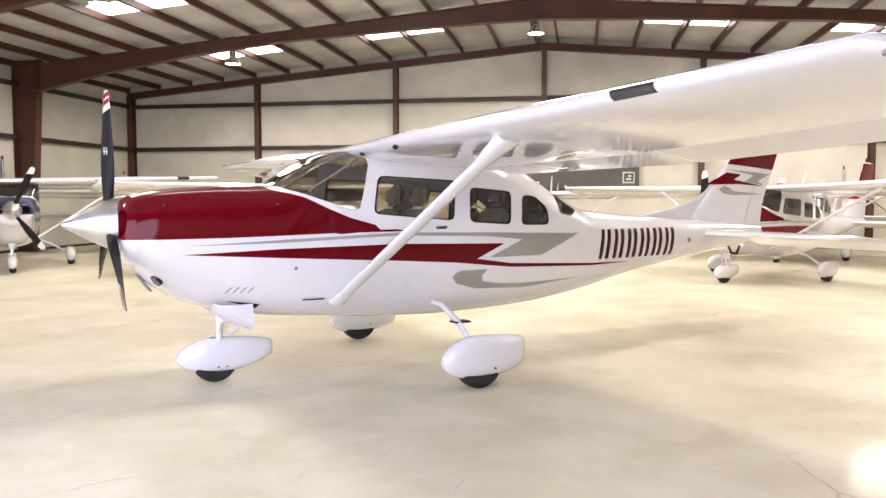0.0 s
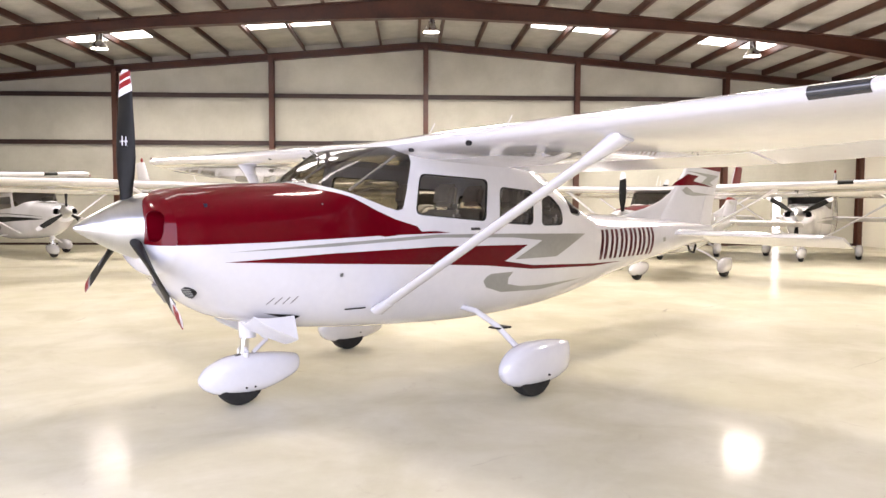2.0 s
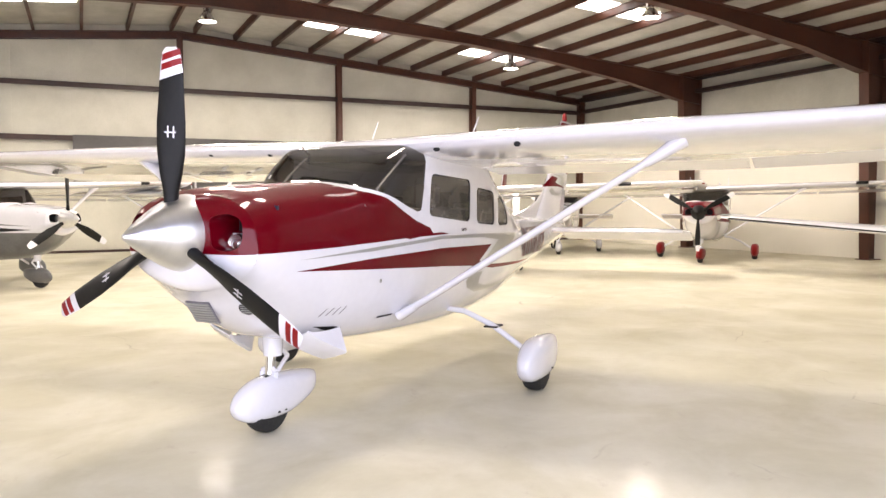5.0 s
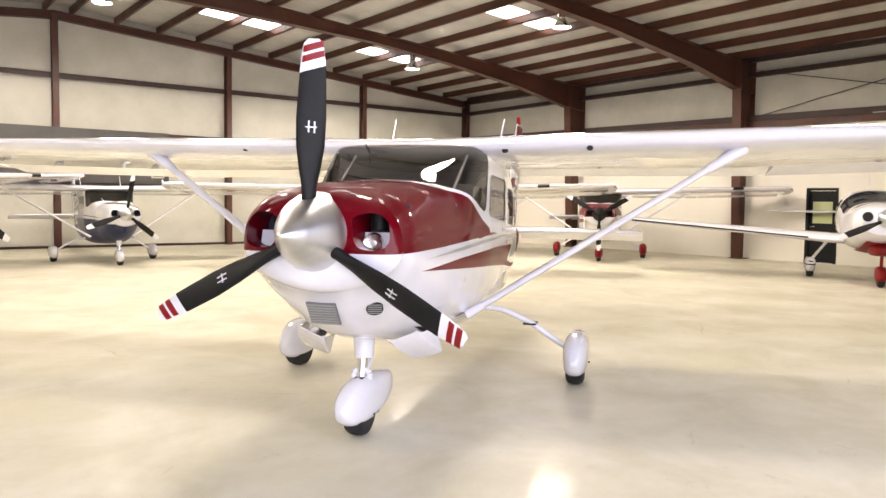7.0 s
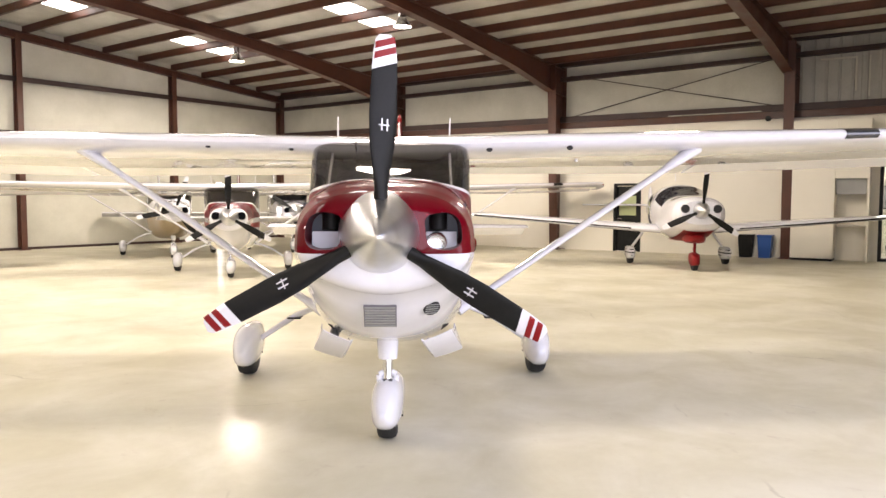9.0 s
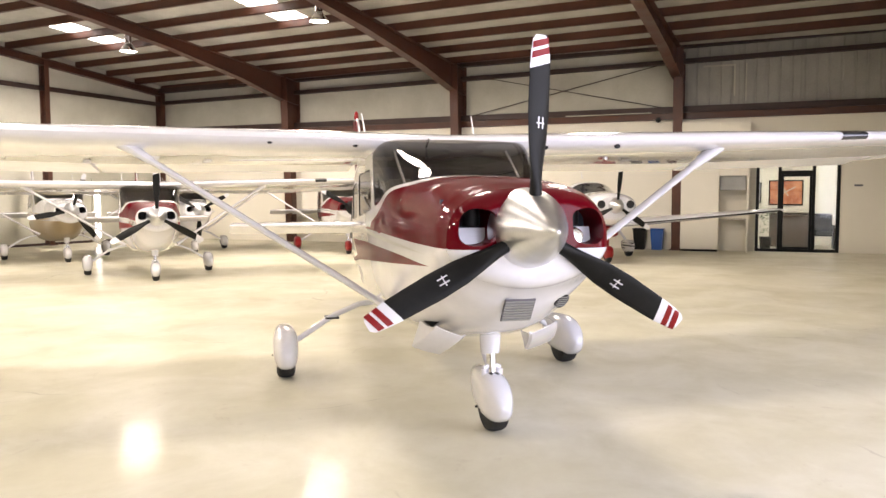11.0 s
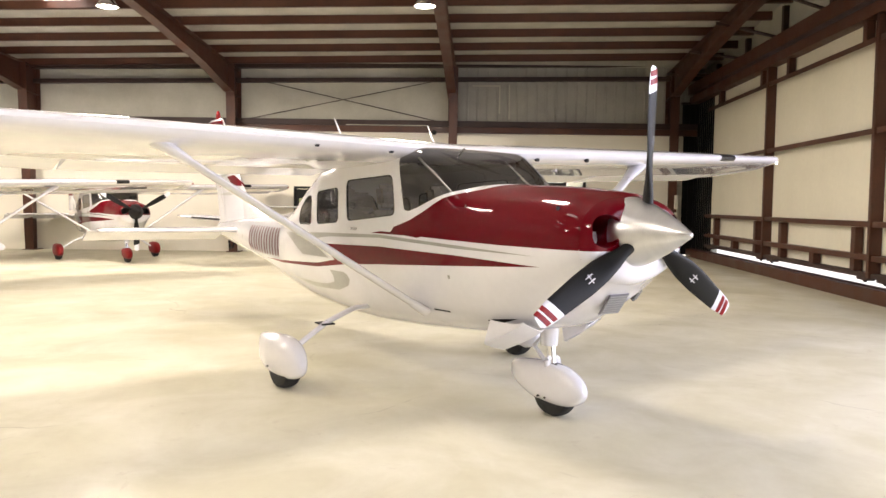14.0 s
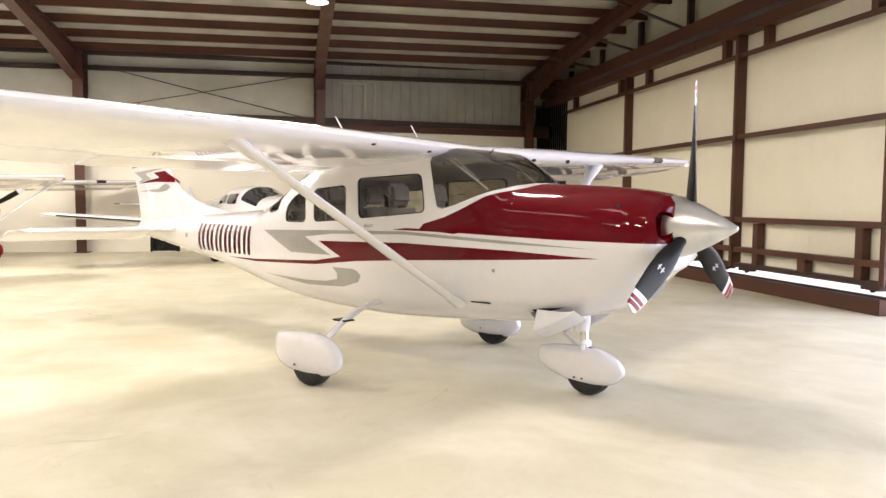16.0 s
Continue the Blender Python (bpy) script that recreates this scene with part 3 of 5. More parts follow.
def propeller(plane, hub, turn, blades=3, main=False, spin=None, size=1.0, reach=1.0):
    prop = part("propeller", revolve([(-0.05, 0.03), (-0.05, 0.11), (0.06, 0.11), (0.06, 0.03)], "x", 20, hub), ALU, plane)
    cone = [(-0.34, 0.004), (-0.33, 0.018), (-0.25, 0.068), (-0.15, 0.125), (-0.05, 0.175), (0.03, 0.208), (0.09, 0.224), (0.12, 0.228), (0.125, 0.2)]
    part("spinner", revolve([(a * size, r * size) for a, r in cone], "x", 40, hub), spin or SPIN, prop, "polished aluminium spinner" if main else "")
    for k in range(blades):
        m = Matrix.Translation(hub) @ Matrix.Rotation(radians(turn + 360 / blades * k), 4, "X") @ Matrix.Scale(reach, 4)
        bm = loft(blade_rings(BLADE) [:-1] + blade_rings(BLADE[-1:] + [(0.845, 0.134, 0.0172, 19, 0)], slant=0.32))
        bmesh.ops.transform(bm, matrix=m, verts=bm.verts[:])
        b = part("blade", bm, BLACK, prop, "black propeller blade with white and red tip" if main else "")
        bm = loft(blade_rings(BLADE_TIP[:1], slant=0.32) + blade_rings(BLADE_TIP[1:]))
        bmesh.ops.transform(bm, matrix=m, verts=bm.verts[:])
        part("blade_tip", bm, WHITE, b)
        if main:
            for r in (0.893, 0.943):
                bm = loft(blade_rings([(q, 0.1285 - (q - 0.87) * 0.27, 0.0195, 18, 0) for q in (r, r + 0.034)], slant=0.32))
                bmesh.ops.transform(bm, matrix=m, verts=bm.verts[:])
                part("tip_band", bm, BRIGHT_RED, b)
            bm = bmesh.new()
            for a, c in (((-0.017, 0.0), (0.007, 0.06)), ((0.013, 0.002), (0.007, 0.06))):
                add_box(bm, -0.001, 0.001, a[0] - c[0] / 2, a[0] + c[0] / 2, 0.55 + a[1] - c[1] / 2, 0.55 + a[1] + c[1] / 2)
            add_box(bm, -0.001, 0.001, -0.03, 0.03, 0.546, 0.552)
            m2 = m @ Matrix.Translation((0, 0, 0.55)) @ Matrix.Rotation(radians(28), 4, "Z") @ Matrix.Translation((-0.0165, 0, -0.55))
            bmesh.ops.transform(bm, matrix=m2, verts=bm.verts[:])
            part("blade_badge", bm, WHITE, b)
    return prop


def nose_bowl(plane, top, main):
    """The front of the cowling, with its two inlets."""
    from mathutils.geometry import delaunay_2d_cdt
    x0 = HULL[0][0]
    zb, zt, w, zc, nu, nl = HULL[0][1:]
    rim = [(p.y, p.z) for p in (hull_point(x0, math.pi * k / 24) for k in range(25))]
    rim = rim + [(-y, z) for y, z in rim[-2:0:-1]]
    ky, kz = w / 0.475, (zt - 1.232) / (1.565 - 1.232)
    inlets = [rounded([(s * ky * y, 1.232 + (z - 1.232) * kz) for y, z in ((0.212, 1.435), (0.34, 1.462), (0.415, 1.415), (0.425, 1.285), (0.36, 1.248), (0.235, 1.262))], 0.05 * ky) for s in (1, -1)]
    def level(y, z):
        n, h = (nu, zt - zc) if z > zc else (nl, zc - zb)
        return (abs(y / w) ** n + abs((z - zc) / h) ** n) ** (1 / n)
    def rise(y, z):
        r = min(level(y, z), 1.0)
        return x0 - 0.1 * (1 - r**10) * (0.55 + 0.45 * min(1, max(0, (z - 0.85) / 0.4)))
    verts = [Vector(p) for p in rim]
    edges = [(k, (k + 1) % len(rim)) for k in range(len(rim))]
    for lp in inlets:
        i = len(verts)
        verts += [Vector(p) for p in lp]
        edges += [(i + k, i + (k + 1) % len(lp)) for k in range(len(lp))]
    i = len(verts)
    cut = [(-0.99 * w + 1.98 * w * k / 24, 1.232) for k in range(25)]
    verts += [Vector(p) for p in cut]
    edges += [(i + k, i + k + 1) for k in range(24)]
    for r in (0.2, 0.4, 0.56, 0.68, 0.78, 0.86, 0.92, 0.96, 0.985):
        for y, z in rim if r > 0.5 else rim[::4]:
            p = (y * r, zc + (z - zc) * r)
            if abs(p[1] - 1.232) > 0.012 and not any(inside(lp, *p) for lp in inlets):
                verts.append(Vector(p))
    vs, _, faces, *_ = delaunay_2d_cdt(verts, edges, [], 1, 1e-6)
    groups = {"top": [], "low": []}
    for f in faces:
        c = sum((vs[k] for k in f), Vector((0, 0))) / len(f)
        if any(inside(lp, *c) for lp in inlets):
            continue
        groups["top" if c.y > 1.232 else "low"].append(f)
    for key, tris in groups.items():
        bm = bmesh.new()
        ids = {}
        for f in tris:
            for k in f:
                if k not in ids:
                    ids[k] = bm.verts.new((rise(*vs[k]), vs[k].x, vs[k].y))
            a, b, c = (ids[k] for k in f)
            fc = bm.faces.new((a, b, c))
            fc.normal_update()
            if fc.normal.x > 0:
                fc.normal_flip()
        part("nose_bowl", bm, top if key == "top" else WHITE, plane)
    for lp, s in zip(inlets, (1, -1)):
        rings = [[Vector((rise(y, z) + 0.001, y, z)) for y, z in lp], [Vector((-2.3, y, z)) for y, z in lp], [Vector((-2.25, s * 0.33 * ky + (y - s * 0.33 * ky) * 0.9, 1.35 + (z - 1.35) * 0.9)) for y, z in lp]]
        bm = add_loft(bmesh.new(), rings, True, False)
        part("inlet_duct", bm, top if main else DARK, plane)
        duct = part("inlet_baffle", box(-2.27, -2.25, s * 0.33 * ky - 0.13 * ky, s * 0.33 * ky + 0.13 * ky, 1.2, 1.44 if ky < 0.9 else 1.5), NAVY if main else DARK, plane)
        if main:
            bm = bmesh.new()
            # white paint carries the pale outdoor reflection on the ramp
            add_box(bm, -0.004, 0.004, -0.085, 0.085, -0.05, 0.05, 0.002, pose(-2.385, s * 0.315, 1.295, 0, 14, 0))
            part("air_ramp", bm, WHITE, duct, "inlet baffle ramp with its pale reflection painted white")
            part("cylinder", revolve([(-0.05, 0.03), (-0.045, 0.05), (0.05, 0.05), (0.05, 0.03)], "z", 16, (-2.33, s * 0.3, 1.4)), BLACK, duct)
            if s < 0:
                part("alternator_ring", revolve([(-2.42, 0.045), (-2.425, 0.055), (-2.4, 0.06), (-2.4, 0.04)], "x", 20, (0, -0.29, 1.285)), ALU, duct)
                part("alternator_hub", revolve([(-2.43, 0.003), (-2.43, 0.016), (-2.4, 0.018), (-2.4, 0.003)], "x", 14, (0, -0.29, 1.285)), ALU, duct)


def seat(plane, x, y, z=0.95):
    bm = box(x - 0.24, x + 0.24, y - 0.23, y + 0.23, z - 0.12, z, 0.04)
    s = part("seat", bm, LEATHER, plane, "grey leather cabin seat")
    bm = bmesh.new()
    add_box(bm, -0.05, 0.05, -0.22, 0.22, 0, 0.5, 0.035, pose(x + 0.22, y, z - 0.05, 0, 12, 0))
    part("backrest", bm, LEATHER, s)
    bm = bmesh.new()
    add_box(bm, -0.045, 0.045, -0.13, 0.13, 0.53, 0.73, 0.035, pose(x + 0.22, y, z - 0.05, 0, 12, 0))
    part("headrest", bm, LEATHER, s)


def high_wing(label, at, angle, top=RED, stripe=RED, second=SILVER, belly=None, main=False, prop_turn=0, fairing=WHITE, wheels=None, span=1.0, group="", fin_top=None, blades=3, tilt=0, size=1.0, spinner=None, nose=None):
    HULL[:] = HULL_WIDE if main else HULL_NARROW
    plane = new("light_aircraft")
    plane.matrix_world = pose(at[0], at[1], 0, 0, 0, angle)
    tagged(plane, label, "aircraft", group)
    # fuselage skin with its painted areas and openings
    regions = []
    if belly:
        regions.append(("belly", [(-2.6, 0.3), (2.6, 0.3), (2.6, 0.84), (0.4, 0.98), (-1.2, 1.05), (-2.6, 1.06)]))
    regions += [("cowl", COWL), ("grey", GREY_STRIPE), ("red", RED_STRIPE), ("hook", HOOK)]
    regions += [("window", w) for w in WINDOWS] + [("shield", SHIELD)]
    sk = skin(regions, 84 if main else 44, 30 if main else 18)
    def both(key):
        return [sk[key, s] for s in (1, -1) if (key, s) in sk]
    skin_part("fuselage", both("skin"), WHITE, plane, "white painted fuselage skin" if main else "")
    skin_part("cowling", both("cowl"), top, plane, "glossy maroon engine cowling" if main else "")
    if belly:
        skin_part("belly_panel", both("belly"), belly, plane)
    for key, mat, nm in (("grey", second, "grey_stripe"), ("red", stripe, "stripe"), ("hook", second, "hook_stripe")):
        for s in (1, -1):
            skin_part(nm, [sk[key, s]], mat, plane)
    # panes: one part for each opening and side
    for s in (1, -1):
        ps, ns, ts = sk["window", s]
        for k, w in enumerate(WINDOWS):
            sub = [t for t in ts if inside(w, sum(ps[i].x for i in t) / 3, sum(ps[i].z for i in t) / 3)]
            if not sub:
                continue
            used = sorted({i for t in sub for i in t})
            at_ = {i: j for j, i in enumerate(used)}
            ob = skin_part("window", [([ps[i] for i in used], [ns[i] for i in used], [[at_[i] for i in t] for t in sub])], GLASS, plane, "", -0.006)
            ob.visible_shadow = False
            if main:
                loop = [Vector((x, 0, z)) for x, z in w]
                rings = []
                for dx in (0.0, 0.022):
                    ring = []
                    cx, cz = sum(p.x for p in loop) / len(loop), sum(p.z for p in loop) / len(loop)
                    for p in loop:
                        d = Vector((p.x - cx, 0, p.z - cz))
                        q = p - d.normalized() * dx
                        ring.append(Vector((q.x, s * (hull_side(q.x, q.z) - (0.002 if dx == 0 else 0.009)), q.z)))
                    rings.append(ring)
                part("window_seal", add_loft(bmesh.new(), rings, True, False), DARK, ob)
    ob = skin_part("windshield", both("shield"), WINDSHIELD, plane, "tinted wraparound windshield" if main else "", -0.004)
    ob.visible_shadow = False
    nose_bowl(plane, nose or top, main)
    # cabin inside
    bm = bmesh.new()
    add_box(bm, -1.25, 1.5, -0.42, 0.42, 0.72, 0.8, 0.03)
    part("cabin_floor", bm, CABIN, plane)
    bm = bmesh.new()
    add_box(bm, -1.36, -1.02, -0.5 if main else -0.38, 0.5 if main else 0.38, 0.9, 1.56 if main else 1.5, 0.05)
    part("instrument_panel", bm, BLACK, plane)
    bm = bmesh.new()
    add_box(bm, -0.66, 0.72, -0.46, 0.46, 1.86, 1.89, 0.012)
    part("headliner", bm, CABIN, plane)
    bm = bmesh.new()
    add_box(bm, 1.5, 1.54, -0.4, 0.4, 0.7, 1.5, 0.015)
    part("cabin_bulkhead", bm, CABIN, plane)
    if main:
        for x in (-0.35, 0.5):
            for y in (-0.27, 0.27):
                seat(plane, x, y, 1.0)
        for y in (-0.22, 0.22):
            seat(plane, 1.0, y, 0.95)
            part("control_wheel", pipe([(-1.0, y - 0.14, 1.38), (-0.98, y - 0.14, 1.25), (-0.98, y + 0.14, 1.25), (-1.0, y + 0.14, 1.38)], 0.014), BLACK, plane)
    # wings
    tip_y = 4.83 if main else 2.6 + 2.75 * span
    for s in (-1, 1):
        w = part("wing", wing_slice([0.5, 1.2, 2.6, 3.3, min(4.2, tip_y - 0.2), tip_y - 0.02], 0.0, 0.735, s), WHITE, plane, "white strut-braced wing" if main else "")
        part("flap", wing_slice([0.62, 2.6, 2.78], 0.742, 1.0, s, 0.036), WHITE, w)
        part("aileron", wing_slice([2.81, 4.0, tip_y - 0.1], 0.742, 1.0, s, 0.04), WHITE, w)
        le, z, ch, t = wing_at(tip_y)
        rings = []
        for k in range(6):
            q = k / 5
            rings.append([wing_point(s * tip_y, 0.5 + (c - 0.5) * (1 - 0.5 * q**2.2), u * (1 - 0.62 * q**2)) + Vector((0, s * (0.19 * q - 0.02), -0.03 * q**2)) for c, u in airfoil(0, 1.0, t=t)])
        part("wing_tip", loft(rings), WHITE, w)
        part("nav_light", tube((le + 0.06, s * (tip_y + 0.06), z + 0.0), (le + 0.2, s * (tip_y + 0.12), z), 0.02, 0.014), BRIGHT_RED if s < 0 and not main else CHROME, w)
        # root fairing over the cabin
        part("wing_root", wing_slice([0.0, 0.5], 0.0, 0.99, s), WHITE, w)
        if s < 0:
            ys = [3.6, 3.69, 3.79, 3.88]
            rings = []
            for y in ys:
                lx, lz, lc, lt = wing_at(y)
                prof = [p for p in airfoil(0, 1, 40, lt) if p[0] < (0.1 if p[1] > 0 else 0.035)]
                prof = sorted([p for p in prof if p[1] > 0], key=lambda p: -p[0]) + sorted([p for p in prof if p[1] <= 0], key=lambda p: p[0])
                rings.append([wing_point(s * y, c, u * 1.03) - Vector((0.004, 0, 0)) for c, u in prof])
            part("landing_light_lens", add_loft(bmesh.new(), rings, False, False), BLACK if not main else glass_dark, w, "dark glazed landing light in the leading edge" if main else "")
        # lift strut with its upper and lower cuffs
        a, b = Vector((-0.9, s * 0.54, 0.7)), Vector((-0.5, s * 2.38, 1.89))
        st = part("lift_strut", tube(a, b, 0.062, 0.062, 16, 0.42, (1, 0, 0)), fairing, plane)
        d = (b - a).normalized()
        part("upper_cuff", tube(b - d * 0.22, b + d * 0.08, 0.063, 0.11, 16, 0.5, (1, 0, 0)), fairing, st)
        part("lower_cuff", tube(a + d * 0.1, a - d * 0.04, 0.0635, 0.075, 16, 0.5, (1, 0, 0)), fairing, st)
        if main:
            for y in (0.75, 1.37):
                lx, lz, lc, lt = wing_at(y)
                bm = box(lx + 0.025, lx + 0.06, s * y - 0.022, s * y + 0.022, lz - 0.055, lz - 0.02, 0.008)
                part("tie_down_vent", bm, DARK, w)
            part("fuel_vent", pipe([(-0.1, s * 1.55, 1.93), (-0.12, s * 1.55, 1.86), (-0.2, s * 1.55, 1.85)], 0.012), WHITE, w)
    # tail
    part("fin", fin_body(0.0, 0.74, 1.1, 2.66), WHITE, plane)
    part("rudder", fin_body(0.75, 1.0, 1.06, 2.64), WHITE, plane)
    part("dorsal_fin", surface([(Vector((0, 0, z)), a, b, t) for z, a, b, t in ((1.28, 2.35, 4.4, 0.045), (1.35, 2.9, 4.4, 0.045), (1.43, 3.4, 4.42, 0.05), (1.52, 3.74, 4.44, 0.06), (1.63, 3.97, 4.46, 0.07), (1.78, 4.13, 4.5, 0.07))], 0, 1, (0, 1, 0)), WHITE, plane)
    for poly, mat in (
        ([(4.33, 1.962), (5.16, 1.905), (5.19, 1.96), (5.285, 2.2), (5.41, 2.6), (5.42, 2.63), (4.8, 2.63), (4.765, 2.6), (4.5, 2.2)], fin_top or top),
        ([(4.28, 1.9), (5.11, 1.852), (4.86, 1.76), (5.0, 1.712), (4.6, 1.745), (4.78, 1.83)], second),
        ([(4.0, 1.71), (4.3, 1.862), (4.55, 1.84), (4.42, 1.775), (4.98, 1.7), (4.5, 1.72)], stripe),
        ([(4.16, 1.655), (4.26, 1.7), (4.36, 1.665), (4.42, 1.635), (4.98, 1.598), (4.4, 1.585), (4.24, 1.605)], second),
    ):
        for q in (-1, 1):
            part("fin_stripe", decal(poly, lambda x, z: fin_half(x, z), q, 0.06, 0.004), mat, plane)
    for s in (-1, 1):
        h = part("stabiliser", surface([(Vector((0, s * y, 1.13)), a, b, t) for y, a, b, t in ((0.05, 3.72, 4.46, 0.1), (1.0, 3.84, 4.47, 0.1), (1.76, 3.93, 4.48, 0.09), (1.81, 3.98, 4.48, 0.06))], 0, 1, (0, 0, 1)), WHITE, plane)
        bm = surface([(Vector((0, s * y, 1.13)), a, b, t) for y, a, b, t in ((0.12, 4.47, 4.84, 0.15), (1.0, 4.48, 4.83, 0.15), (1.81, 4.49, 4.82, 0.13), (1.84, 4.49, 4.81, 0.09))], 0, 1, (0, 0, 1))
        # the elevators hang down
        bmesh.ops.transform(bm, matrix=Matrix.Translation((4.47, 0, 1.13)) @ Matrix.Rotation(radians(24), 4, "Y") @ Matrix.Translation((-4.47, 0, -1.13)), verts=bm.verts[:])
        part("elevator", bm, WHITE, h)
    # undercarriage
    for s in (-1, 1):
        leg = part("gear_leg", pipe([(0.02, s * 0.4, 0.62), (0.03, s * 0.62, 0.6), (0.045, s * 0.86, 0.5), (0.05, s * 1.12, 0.33), (0.05, s * 1.2, 0.28)], 0.024, 10), WHITE, plane)
        if main:
            part("step", box(0.0, 0.16, s * 0.86 - 0.06, s * 0.86 + 0.06, 0.478, 0.492, 0.005), BLACK, leg, "black non-slip boarding step")
        part("wheel_fairing", wheel_pant(-0.315, 0.46, s * 1.255, 0.108, MAIN_FAIRING), wheels or fairing, plane)
        part("tyre", tyre(0.02, s * 1.255, 0.2, 0.15), RUBBER, plane)
        if main:
            part("fairing_screw", tube((0.12, s * 1.26 - 0.108, 0.17), (0.12, s * 1.26 + 0.108, 0.17), 0.008, 0.008, 8), BLACK, plane)
    ns = part("nose_strut", tube((-1.74, 0, 0.68), (-1.78, 0, 0.34), 0.034), CHROME, plane)
    part("strut_collar", revolve([(0.5, 0.03), (0.5, 0.062), (0.6, 0.07), (0.66, 0.07), (0.66, 0.03)], "z", 18, (-1.74, 0, 0)), WHITE, ns)
    part("torque_link", pipe([(-1.68, 0, 0.56), (-1.58, 0, 0.47), (-1.7, 0, 0.38)], 0.016), WHITE, ns)
    part("fork", pipe([(-1.78, -0.05, 0.33), (-1.78, -0.055, 0.4), (-1.77, 0.0, 0.43), (-1.78, 0.055, 0.4), (-1.78, 0.05, 0.33)], 0.02), WHITE, ns)
    bm = wheel_pant(-2.12, -1.33, 0, 0.102, NOSE_FAIRING)
    bmesh.ops.transform(bm, matrix=pose(-1.81, 0, 0, 0, 0, -4) @ pose(1.81, 0, 0), verts=bm.verts[:])
    part("wheel_fairing", bm, wheels or fairing, plane)
    part("tyre", tyre(-1.81, 0, 0.19, 0.13), RUBBER, plane)
    if main:
        for x in (-1.8, -1.73):
            part("fairing_screw", tube((x, -0.099, 0.14), (x, 0.099, 0.14), 0.008, 0.008, 8), BLACK, plane)
    propeller(plane, (-2.6, 0.02 if main else 0, 1.34 if main else 1.31), prop_turn, blades, main, spinner, 1.0 if main else 0.85, 1.035 if main else 0.96)
    # small fittings
    part("beacon", revolve([(2.66, 0.03), (2.7, 0.035), (2.75, 0.03), (2.78, 0.012)], "z", 14, (5.0, 0, 0)), BRIGHT_RED, plane)
    for s in (1, -1):
        part("antenna", tube((0.39, s * 0.505, 2.03), (0.566, s * 0.52, 2.275), 0.01, 0.006, 8), WHITE, plane)
    if main:
        detail(plane)
    if size != 1.0:
        plane.matrix_world = plane.matrix_world @ Matrix.Scale(size, 4)
    if tilt:
        plane.matrix_world = plane.matrix_world @ pose(0, 0, 0, 0, tilt, 0)
    return plane


glass_dark = material("dark landing light glass", (0.03, 0.032, 0.04), 0.08, coat=1.0)


def on_skin(x, z, s, out=0.004):
    return Vector((x, s * (hull_side(x, z) + out), z))


def skin_plate(name, poly, s, mat, plane, out=0.004, label=""):
    """A thin plate or painted mark laid on the fuselage side."""
    bm = decal(poly, hull_side, s, 0.045, out)
    bmesh.ops.solidify(bm, geom=bm.faces[:], thickness=0.002)
    return part(name, bm, mat, plane, label)


